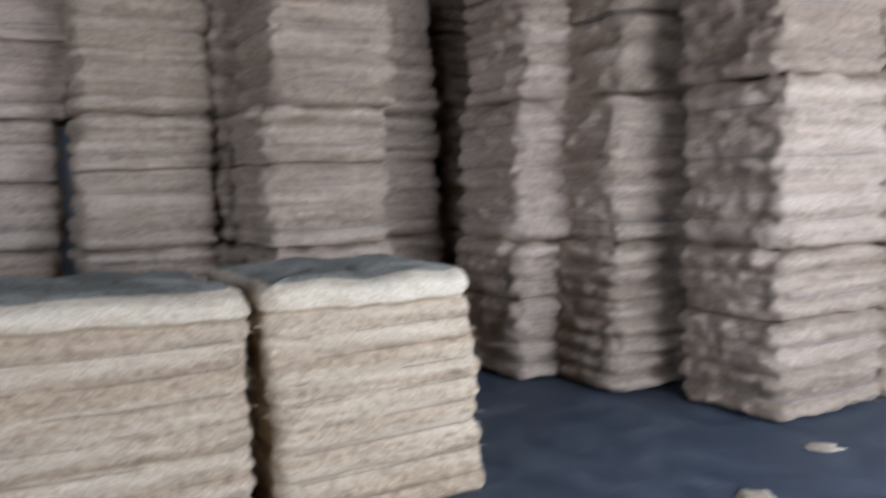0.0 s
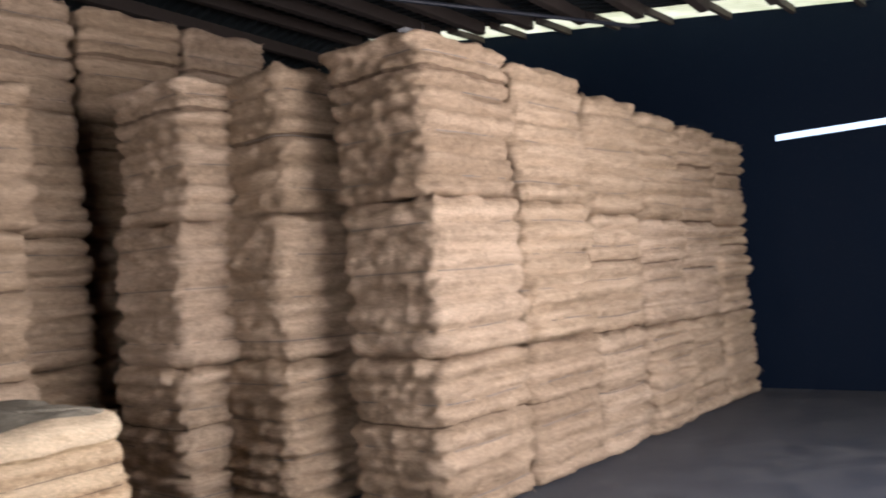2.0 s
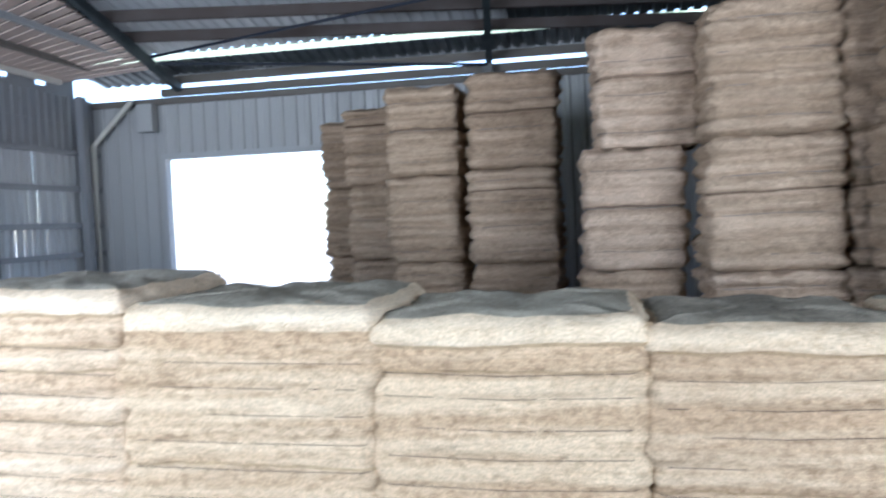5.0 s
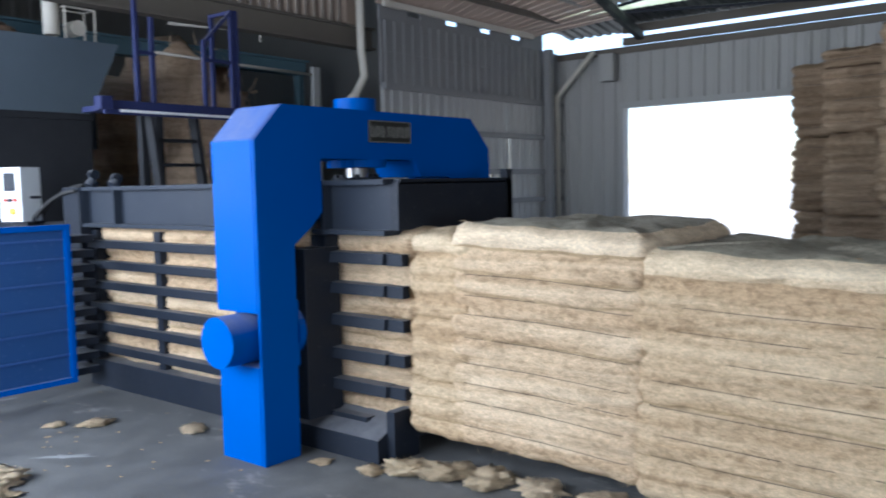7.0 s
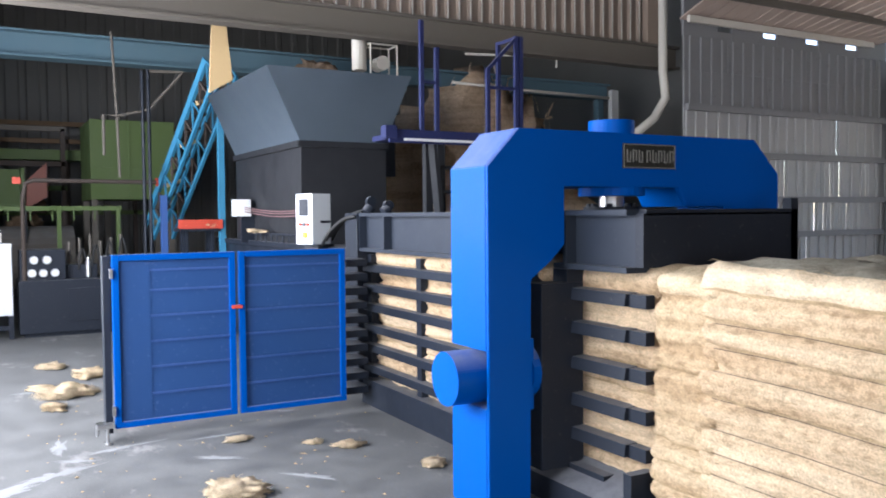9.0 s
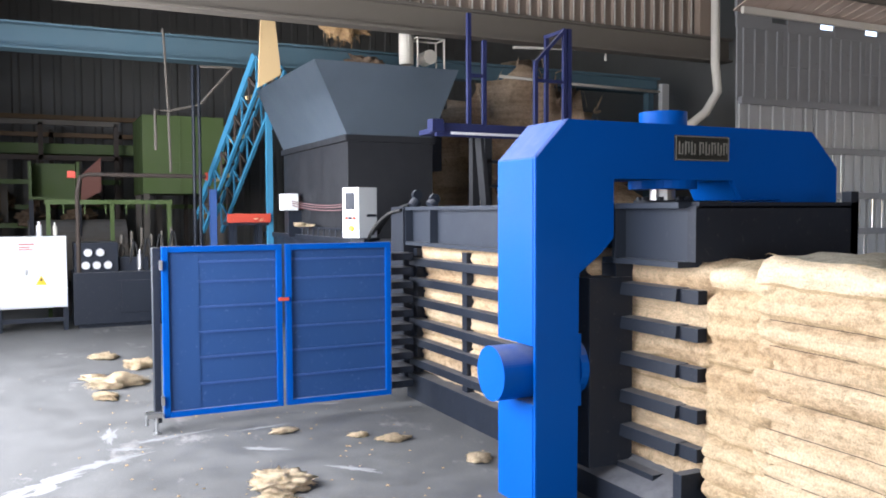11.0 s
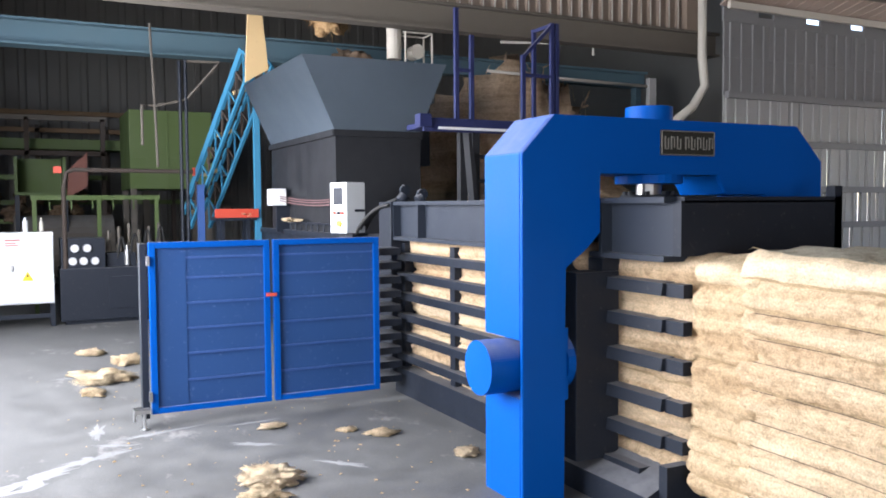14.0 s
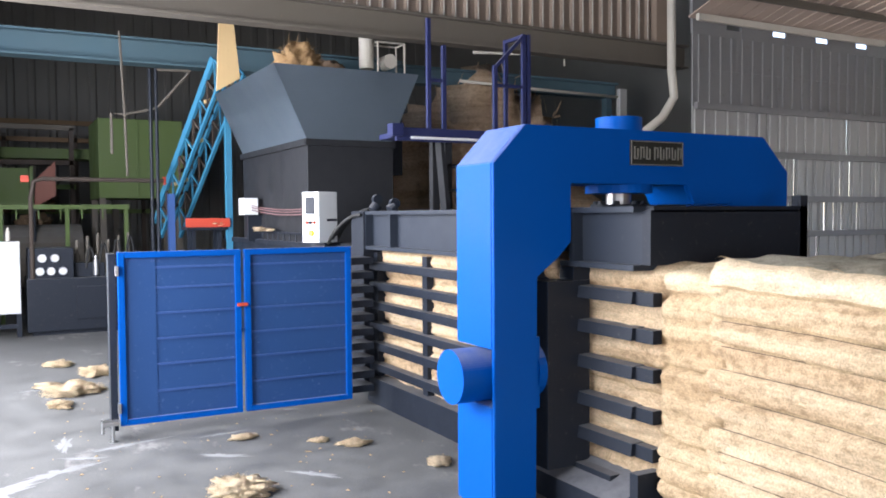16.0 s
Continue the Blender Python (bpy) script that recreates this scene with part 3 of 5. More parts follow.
def hall():
    bm = bmesh.new()
    put = lambda u, v, d: (-16 + d, u, v)
    corrugated(bm, FRONT, BACK, 0, 6.3, put, 0.4, 0.03)
    structure(part("wall_hall_end", bm, SHEET_DARK), "dark sheet end wall of the machine hall", "wall")
    bm = boxes((-16, -4.8, 7.6, 7.8, 0, 6.3))
    structure(part("wall_hall_back", bm, SHEET_DARK), "dark back wall of the machine hall", "wall")
    # cladding above the opening, and its girder
    bm = bmesh.new()
    put = lambda u, v, d: (-5.1 + d, u, v)
    corrugated(bm, FRONT, 5.75, 3.95, 6.3, put, 0.16, 0.03)
    structure(part("cladding", bm, CLADDING), "stained ribbed sheet cladding above the girder", "cladding")
    # thin pale strips stand in for highlights on the cladding ribs
    bm = bmesh.new()
    y = FRONT + 0.16 * 0.775
    while y < 5.7:
        box(bm, -5.07, -5.064, y - 0.008, y + 0.008, 3.99, 6.3)
        y += 0.16
    structure(part("rib_highlight", bm, PALE), "pale highlights painted along the cladding ribs", "cladding")
    structure(part("column", boxes((-5.1, -4.98, 5.76, 6.12, 3.98, 6.3)), CLADDING), "brown boxed post at the end of the cladding", "column")
    ibeam(-5.07, FRONT, 6.35, 3.66, 3.98, 0.1, DARK_GIRDER, "dirty brown steel girder under the cladding")
    ibeam(-6.5, 2.4, 6.3, 3.41, 3.65, 0.1, TEAL_DUSTY, "dusty sky-blue steel beam on a post")
    structure(part("column", boxes((-6.56, -6.44, 6.1, 6.2, 0, 3.41)), TEAL_DUSTY), "dusty blue steel post", "column")
    ibeam(-9.52, FRONT, 4.0, 3.91, 4.29, 0.17, TEAL_DUSTY, "dusty sky-blue crane beam in the hall")
    structure(part("column", boxes((-9.6, -9.45, 3.7, 3.85, 0, 3.91)), TEAL_DUSTY), "dusty blue steel post", "column")
    # out of view: added wall that blocks front light from the hall
    bm = boxes((-16, -10.3, FRONT - 0.1, FRONT, 0, 6.3))
    structure(part("wall_hall_light_block", bm, SHEET_DARK), "unseen dark wall added to keep light out of the machine hall", "wall")


# added out of view; the gateways' places are set to steer the incoming light
def front_wall():
    y, top = FRONT, 3.7
    zr = roof_z(FRONT) + 0.05
    dims = [(-10.3, -7.1), (1.1, 6.7), (10.7, 14.8)]
    bm = boxes(*[(a, b, y - 0.1, y, 0, top) for a, b in dims], (-10.3, 14.8, y - 0.1, y, top, zr))
    structure(part("wall_front_unseen", bm, SHEET), "unseen sheet front wall added with two gateways to shape the light", "wall")


front_wall()
ground()
back_wall()
east_wall()
west_wall()
roof()
hall()

# ---- stored bales
STORED = []
for i in range(7):
    STORED.append(bale_mesh(11 + i, 1.03, 0.98, 1.09, (7, 6, 8, 7, 8, 7, 6)[i], 0.044, 0.075, (0.0, 0.03, -0.02, 0.0, 0.02, -0.03, 0.0)[i], 0.0, STRAP, 0.16, 0.11))
rnd = random.Random(5)
bale_count = 0


def stored_bale(x, y, z, group, label, sx=1.0, sy=1.0, sz=1.0, spin=0.0):
    """x, y: the front left foot of the bale."""
    global bale_count
    kit = STORED[bale_count % len(STORED)]
    bale_count += 1
    m = pose(x + 0.515 * sx, y + 0.49 * sy, z, 0, 0, rnd.uniform(-1.5, 1.5) + spin) @ Matrix.Diagonal((sx, sy, sz, 1))
    return bale(kit, m, (FIBRE_OLD, FIBRE_OLD, FIBRE_OLD_DARK_SHADE), label, group)


def column(x, y, levels, group, label, sx=1.0, sy=1.0, step=(), sz=1.0):
    for k in range(levels):
        dx, dy = step[k] if k < len(step) else (0, 0)
        stored_bale(x + dx + rnd.uniform(-0.02, 0.02), y + dy + rnd.uniform(-0.02, 0.02), 1.095 * k * sz, group, label, sx, sy, sz)


WALL = "brown coir fibre bale stacked in a long wall"
TALL = "brown coir fibre bale in a leaning stack"
for k, w in enumerate((1.09, 1.02, 0.95, 0.92, 0.9, 0.9)):
    x = 8.72 + (0, 1.11, 2.14, 3.1, 4.04, 4.96)[k]
    column(x, 0.46, 3, "bales of the long wall", WALL, (w - 0.04) / 1.03, 0.9, (), (1.0, 0.985, 0.95, 0.93, 0.915, 0.9)[k])
column(8.42, 1.62, 3, "stacked bales", TALL, 1.0, 1.0, ((0, 0), (0.08, 0), (0.12, 0)))
column(8.02, 2.32, 3, "stacked bales", TALL, 0.95, 1.0, ((0, 0), (0.06, 0), (0.12, 0)))
column(7.25, 3.85, 3, "stacked bales", TALL, 0.95, 1.0)
column(6.38, 3.12, 3, "stacked bales", TALL, 0.98, 1.0, ((0.0, 0), (-0.03, -0.02), (0.02, 0)))
column(5.18, 4.12, 3, "stacked bales", TALL, 1.02, 1.0)
column(4.2, 4.82, 3, "stacked bales", TALL, 0.9, 1.0, ((-0.06, 0), (-0.04, 0), (0.08, 0)))
column(2.85, 6.65, 3, "stacked bales", TALL, 1.0, 1.0)
column(1.75, 7.25, 3, "stacked bales", TALL, 0.9, 1.0)
column(0.75, 8.85, 3, "stacked bales", TALL, 0.95, 1.0)
column(0.0, 10.1, 3, "stacked bales", TALL, 0.9, 1.0)
# upper tier at the back
for x in (6.22, 7.35, 8.45, 9.55):
    column(x, 4.25 if x > 7 else 4.15, 4, "stacked bales", TALL, 1.0, 1.0)
column(9.4, 2.8, 3, "stacked bales", TALL)

# ---- row of new bales leaving the press
ROW = [(0.96, 2.05, 0.16, 1.23, 1.6), (2.06, 3.23, 0.1, 1.19, 1.2), (3.24, 4.39, 0.05, 1.16, 0.8), (4.4, 5.43, 0.02, 1.13, 0.8), (5.62, 6.62, 0.0, 1.15, -0.6)]
for k, (a, b, z, h, tip) in enumerate(ROW):
    kit = bale_mesh(40 + k, b - a + 0.05, 1.12, h, 9, 0.024, 0.022, -0.05 if k == 4 else 0.0, 0.13, None, 0.3, 0.05 if k == 0 else 0.08)
    bale(kit, pose((a + b) / 2, 0.56 + 0.56, z, 0, tip, (0, 0.6, -0.5, 0.4, -0.8)[k]), (FIBRE, FIBRE_GREY, FIBRE_BROWN_SHADE, FIBRE_LIP),
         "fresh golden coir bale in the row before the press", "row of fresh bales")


# ---- baling press
def press():
    e = thing("baling_press", (-1.5, 1.1, 0), "horizontal baling press with blue portal and black barred chute", "baling press")
    base = Matrix.Translation((1.5, -1.1, 0))

    def p(name, bm, m, label="", parent=e, smooth=False):
        o = part(name, bm, m, None, label, smooth)
        o.parent = parent
        if parent is e:
            o.matrix_basis = base.copy()
        return o
    # portal
    out = [(0, 0), (0, 1.9), (0.2, 2.11), (2.05, 2.11), (2.28, 1.89), (2.28, 0), (2.0, 0), (2.0, 1.3), (1.86, 1.4), (1.77, 1.5), (1.77, 1.68), (1.45, 1.68), (1.38, 1.795), (0.51, 1.795), (0.51, 1.47), (0.42, 1.38), (0.28, 1.28), (0.27, 0)]
    bm = bmesh.new()
    prism(bm, out[:1] + [(0, 0.585), (0.13, 0.6), (0.13, 0.885), (0, 0.9)] + out[1:], "x", -0.40, -0.025)
    prism(bm, out, "x", -0.025, 0.0)
    bmesh.ops.bevel(bm, geom=[x for x in bm.edges], offset=0.004, segments=2, affect="EDGES")
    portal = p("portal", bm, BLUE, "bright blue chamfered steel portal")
    # squeeze cylinder through the near column
    bm = bmesh.new()
    rod(bm, (-0.2, -0.16, 0.74), (-0.2, 0.36, 0.74), 0.15, 72)
    p("cylinder", bm, BLUE, "blue round cylinder cover", e)
    bm = boxes((-0.34, -0.02, 0.272, 0.31, 0.55, 0.95), bevel=0.006)
    rod(bm, (-0.16, 0.3, 0.75), (-0.16, 0.4, 0.75), 0.16, 24)
    p("mounting_plate", bm, BLUE)
    # top cylinder
    bm = bmesh.new()
    rod(bm, (-0.2, 1.02, 2.1), (-0.2, 1.02, 2.2), 0.14, 64)
    p("top_cylinder", bm, BLUE, "short blue cylinder on the portal")
    bm = bmesh.new()
    rod(bm, (-0.2, 1.02, 1.745), (-0.2, 1.02, 1.80), 0.2, 28)
    p("boss", bm, BLUE, "blue round boss under the portal")
    bm = bmesh.new()
    rod(bm, (-0.2, 1.02, 1.68), (-0.2, 1.02, 1.745), 0.075, 20)
    p("ram", bm, STEEL, "bright steel ram rod")
    bm = bmesh.new()
    rod(bm, (-0.2, 1.02, 1.655), (-0.2, 1.02, 1.68), 0.17, 24)
    for k in range(8):
        a = k * math.tau / 8
        rod(bm, (-0.2 + 0.135 * math.cos(a), 1.02 + 0.135 * math.sin(a), 1.68), (-0.2 + 0.135 * math.cos(a), 1.02 + 0.135 * math.sin(a), 1.70), 0.018, 6)
    p("ram_flange", bm, BLACK, "black bolted flange under the ram")
    # name plate
    plate = p("nameplate", boxes((0.0, 0.012, 0.93, 1.34, 1.905, 2.05), bevel=0.002), NAMEPLATE, "black nameplate with raised pale bars")
    bm = bmesh.new()
    for k in range(8):
        y = 0.955 + k * 0.046 + (0.016 if k > 2 else 0)
        box(bm, 0.012, 0.016, y, y + 0.008, 1.94, 2.015)
        box(bm, 0.012, 0.016, y + 0.008, y + 0.03, 2.005 if k % 2 else 1.94, 2.013 if k % 2 else 1.948)
        box(bm, 0.012, 0.016, y + 0.024, y + 0.031, 1.95, 2.003)
    for y0, y1, z0, z1 in ((0.933, 1.337, 2.042, 2.047), (0.933, 1.337, 1.908, 1.913), (0.933, 0.938, 1.913, 2.042), (1.332, 1.337, 1.913, 2.042)):
        box(bm, 0.012, 0.015, y0, y1, z0, z1)
    o = part("lettering", bm, LETTER, plate)
    # chute side bars
    zs = (1.19, 1.0, 0.80, 0.59, 0.395)
    for side, y0, y1 in ((0, 0.55, 0.64), (1, 1.66, 1.75)):
        for z in zs:
            bm = bmesh.new()
            prism(bm, [(y0, z - 0.035), (y0 + 0.01, z + 0.03), (y1, z + 0.035), (y1, z - 0.035)] if not side else [(y0, z - 0.035), (y0, z + 0.035), (y1, z + 0.03), (y1, z - 0.035)], "x", -0.15, 0.45)
            p("bar", bm, BLACK)
            p("bar_end", boxes((0.45, 0.58, y0 + (0.03 if not side else 0), y1 - (0 if not side else 0.03), z - 0.04, z + 0.03)), BLACK)
        p("side_post", boxes((-0.16, -0.0, y0 - 0.2 if not side else y0, y1 if not side else y1 + 0.2, 0.2, 1.25)), BLACK)
        yy = 0.6 if not side else 1.7
        for z in (1.19, 1.02, 0.85, 0.67, 0.5, 0.32):
            p("bar", boxes((-2.93, -0.4, yy - 0.05, yy + 0.04, z - 0.035, z + 0.03), bevel=0.006), BLACK)
        for x in (-2.9, -1.97, -0.6):
            p("upright", boxes((x - 0.04, x + 0.04, yy + 0.0, yy + 0.06, 0.15, 1.3)), BLACK)
        for xa, xb, ribs in ((-2.95, -0.4, (-2.45, -2.95)), (-0.12, 0.5, (-0.03,))):
            beam = p("side_beam", boxes((xa, xb, yy - 0.01, yy + 0.02, 1.36, 1.63)), GREY_PAINT, "slate grey ribbed side beam")
            for z in (1.33, 1.63):
                part("flange", boxes((xa, xb, yy - 0.08, yy + 0.08, z, z + 0.03)), GREY_PAINT, beam)
            for x in ribs:
                part("rib", boxes((x, x + 0.03, yy - 0.08, yy - 0.01, 1.36, 1.63)), GREY_PAINT, beam)
        p("foot_beam", boxes((-2.95, 0.3, yy - 0.06, yy + 0.1, 0.0, 0.22)), BLACK)
    # two added black covers keep the notch dark by hiding the fibre behind it
    p("notch_cover", boxes((-0.46, -0.41, 0.4, 0.66, 1.22, 1.64)), BLACK)
    p("post_cover", boxes((-0.15, -0.02, 0.54, 0.66, 1.25, 1.325)), BLACK)
    p("end_plate", boxes((0.5, 0.56, 0.58, 1.76, 1.36, 1.64), (0.44, 0.56, 0.6, 1.76, 1.63, 1.66), (0.5, 0.56, 1.70, 1.76, 1.36, 1.72)), BLACK)
    p("top_plate", boxes((-2.9, 0.5, 0.7, 1.64, 1.40, 1.46)), BLACK)
    bm = bmesh.new()
    prism(bm, [(0.42, 0.0), (0.66, 0.0), (0.66, 0.24), (0.42, 0.14)], "x", -0.3, 0.5)
    box(bm, 0.5, 0.56, 0.5, 0.72, 0.0, 0.30)
    p("trough", bm, BLACK)
    p("chute_floor", boxes((-2.9, 0.55, 0.66, 1.64, 0.1, 0.18)), BLACK)
    # pressed fibre held in the chute
    me = bale_mesh(60, 3.54, 1.0, 1.17, 9, 0.035, 0.03)[0]
    for x in (FIBRE, FIBRE, FIBRE_BROWN_SHADE):
        me.materials.append(x)
    o = new("fibre_charge", me)
    o.parent = e
    o.matrix_basis = base @ pose(-1.15, 1.16, 0.19)
    tagged(o, "golden coir fibre showing between the bars")
    me = bale_mesh(64, 0.42, 1.12, 1.17, 9, 0.022, 0.022, 0.0, 0.12, None, 0.2, 0.035)[0]
    for x in (FIBRE, FIBRE_PALE, FIBRE_BROWN_SHADE, FIBRE_LIP):
        me.materials.append(x)
    o = new("fibre_neck", me)
    o.parent = e
    o.matrix_basis = base @ pose(0.83, 1.13, 0.17, 0, 1.5, 0)
    tagged(o, "pale fibre pushed out of the chute mouth")
    # charge box and hopper
    p("charge_box", boxes((-7.4, -4.82, 0.67, 1.68, 1.3, 2.44), (-4.83, -4.79, 0.64, 1.7, 2.38, 2.45), (-7.4, -4.8, 0.63, 0.67, 2.38, 2.45), bevel=0.004), COAL, "black steel charge box")
    t = [(-6.85, 0.18), (-4.40, 0.18), (-4.40, 1.80), (-6.85, 1.80)]
    b = [(-7.36, 0.66), (-4.80, 0.66), (-4.80, 1.66), (-7.36, 1.66)]
    bm = bmesh.new()
    vt = [bm.verts.new((x, y, 3.15)) for x, y in t]
    vb = [bm.verts.new((x, y, 2.44)) for x, y in b]
    for k in range(4):
        bm.faces.new((vb[k], vb[(k + 1) % 4], vt[(k + 1) % 4], vt[k]))
    bmesh.ops.solidify(bm, geom=bm.faces[:], thickness=0.02)
    p("hopper", bm, HOPPER_PAINT, "slate blue-grey flared sheet hopper")
    p("body", boxes((-8.2, -2.95, 0.62, 1.72, 0.12, 1.32), (-8.2, -2.95, 0.58, 0.64, 1.28, 1.34), bevel=0.006), BLACK, "black press body")
    p("rear_head", boxes((-3.2, -2.93, 0.5, 1.8, 0.1, 1.66), bevel=0.006), BLACK)
    return e


press()


# ---- things round the press
def tuft_bm(seed, r, n=26, hair=1.0):
    """A ragged lump of loose fibre: crossing strands over a lumpy core."""
    rn = random.Random(seed)
    bm = bmesh.new()
    bmesh.ops.create_icosphere(bm, subdivisions=4, radius=r * 0.8)
    for v in bm.verts:
        d = v.co.normalized()
        v.co = d * r * (0.72 + 0.5 * noise.noise(d * 1.6 + Vector((seed, 0, 0))) + 0.34 * noise.noise(d * 5 + Vector((0, seed, 0))) + 0.2 * noise.noise(d * 13 + Vector((seed, seed, 0))) + 0.1 * noise.noise(d * 34))
        v.co.z *= 0.62
    for k in range(n * 16):
        d = Vector((rn.gauss(0, 1), rn.gauss(0, 1), rn.gauss(0, 0.7))).normalized()
        a = Vector((d.x, d.y, d.z * 0.62)) * r * rn.uniform(0.5, 0.8)
        t = d.cross(Vector((rn.gauss(0, 1), rn.gauss(0, 1), rn.gauss(0, 1)))).normalized()
        ln = r * rn.uniform(0.12, 0.4) * hair
        b = a + (d * 0.5 + t).normalized() * ln
        c = b + (t + d * rn.uniform(-0.5, 0.5)).normalized() * ln * 0.7
        w = d.cross(t) * r * 0.006
        p = [bm.verts.new(q) for q in (a - w, a + w, b - w, b + w, c)]
        bm.faces.new((p[0], p[2], p[3], p[1]))
        bm.faces.new((p[2], p[4], p[3]))
    return bm


def tuft(x, y, z, r, seed, label="loose lump of golden coir fibre on the floor", flat=1.0, group="loose fibre lumps"):
    bm = tuft_bm(seed, r, 120, 0.75)
    lo = -0.3 * r
    for v in bm.verts:
        q = v.co * (9 / r * 0.12)
        k = 1 + 0.28 * noise.noise(q + Vector((seed, 0, 0))) + 0.22 * noise.noise(q * 2.7)
        v.co.x *= k * 1.12
        v.co.y *= k * 0.9
        v.co.z = max(v.co.z, lo + 0.05 * r * noise.noise(v.co * 9)) * flat * 0.42 * k
    zmin = min(v.co.z for v in bm.verts)
    for v in bm.verts:
        v.co.z -= zmin
    ob = part("fibre_lump", bm, FIBRE_PALE, None, "", True)
    ob.matrix_basis = pose(x, y, z, 0, 0, seed * 37)
    return tagged(ob, label, "fibre lump", group)


def gate():
    a, b = Vector((-2.66, -1.56, 0)), Vector((-2.68, 0.28, 0))
    e = thing("guard_gate", (-2.67, -0.64, 0), "blue double-leaf mesh guard gate standing open", "gate")
    inv = Matrix.Translation((2.67, 0.64, 0))

    def p(name, bm, m, parent=e, label=""):
        o = part(name, bm, m, None, label)
        o.parent = parent
        if parent is e:
            o.matrix_basis = inv.copy()
        return o
    for y0, y1 in ((-1.54, -0.645), (-0.615, 0.27)):
        t = 0.045
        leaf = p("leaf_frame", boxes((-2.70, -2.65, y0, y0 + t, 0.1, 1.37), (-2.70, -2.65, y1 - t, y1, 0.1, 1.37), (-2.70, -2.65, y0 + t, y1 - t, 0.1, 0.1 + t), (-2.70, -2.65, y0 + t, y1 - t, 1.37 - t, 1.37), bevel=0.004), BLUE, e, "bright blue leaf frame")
        bm = bmesh.new()
        box(bm, -2.684, -2.68, y0 + t, y1 - t, 0.1 + t, 1.37 - t)
        part("panel", bm, BLUE_MESH, leaf, "dull blue sheet panel")
        xs = y0 + t + (0.22 if y0 < -1 else 0.0)
        for z in (0.33, 0.53, 0.72, 0.91, 1.1, 1.25):
            part("rib", boxes((-2.68, -2.668, xs, y1 - t, z - 0.008, z + 0.008)), BLUE_RIB, leaf)
        if y0 < -1:
            part("overlap_sheet", boxes((-2.68, -2.674, y0 + t, xs, 0.1 + t, 1.37 - t)), BLUE_MESH, leaf)
    p("latch", boxes((-2.65, -2.62, -0.68, -0.6, 0.93, 0.955), bevel=0.003), RED, e, "small red latch")
    p("post", boxes((-2.80, -2.70, -1.60, -1.55, 0.06, 1.36), bevel=0.004), BLACK, e, "black end post")
    for z in (0.2, 1.2):
        p("hinge", boxes((-2.66, -2.62, -1.56, -1.54, z, z + 0.07)), STEEL)
    bm = bmesh.new()
    rod(bm, (-2.62, -1.6, 0.12), (-2.62, -1.6, 0.01), 0.012)
    rod(bm, (-2.62, -1.6, 0.01), (-2.62, -1.6, 0.0), 0.03, 12)
    rod(bm, (-2.70, -1.66, 0.14), (-2.70, -1.66, 0.05), 0.012)
    box(bm, -2.72, -2.6, -1.67, -1.56, 0.12, 0.15)
    p("jack_foot", bm, STEEL, e, "bright steel adjusting foot")
    # bars behind the gate
    for z in (1.24, 1.12, 1.0, 0.88, 0.76, 0.64, 0.52, 0.4, 0.28, 0.16):
        p("finger", boxes((-2.98, -2.72, 0.3, 0.5, z - 0.03, z + 0.03), bevel=0.004), BLACK)


def control_box():
    e = thing("control_box", (-3.85, 0.42, 1.37), "white control cabinet with screen and push buttons", "control box", "", 20)
    part("housing", boxes((-0.08, 0.16, -0.12, 0.11, 0.0, 0.48), bevel=0.008), WHITE, e)
    part("screen", boxes((-0.025, 0.10, -0.128, -0.12, 0.27, 0.43)), BLACK, e, "dark display screen")
    for k in range(3):
        part("button", rod(bmesh.new(), (-0.01 + 0.055 * k, -0.12, 0.19), (-0.01 + 0.055 * k, -0.138, 0.19), 0.016, 12), RED if k != 1 else BLACK, e)
    part("button", rod(bmesh.new(), (0.06, -0.12, 0.09), (0.06, -0.14, 0.09), 0.03, 14), YELLOW, e, "yellow emergency stop")
    part("writing", boxes((0.161, 0.163, -0.02, 0.1, 0.2, 0.225)), BLACK, e)
    part("bracket", boxes((-0.1, 0.1, 0.0, 0.2, -0.06, 0.0)), BLACK, e)
    e2 = thing("junction_box", (-6.6, 0.5, 1.64), "small white junction box on the press", "junction box")
    part("housing", boxes((-0.12, 0.12, -0.08, 0.1, 0.0, 0.21), bevel=0.006), WHITE, e2)
    part("bracket", boxes((-0.03, 0.03, 0.0, 0.17, -0.33, 0.0)), BLACK, e2)
    bm = bmesh.new()
    for k, dz in enumerate((0.0, 0.03, 0.055)):
        pts = [(-6.48 + 2.6 * f, 0.52, 1.70 + dz - 0.03 * f - 0.05 * math.sin(math.pi * f)) for f in [q / 8 for q in range(9)]]
        tube(bm, pts, 0.006, 6)
    tagged(part("cable", bm, painted("pink_cable", (0.20, 0.11, 0.11), 0.6)), "bundle of pinkish control cables", "cable")


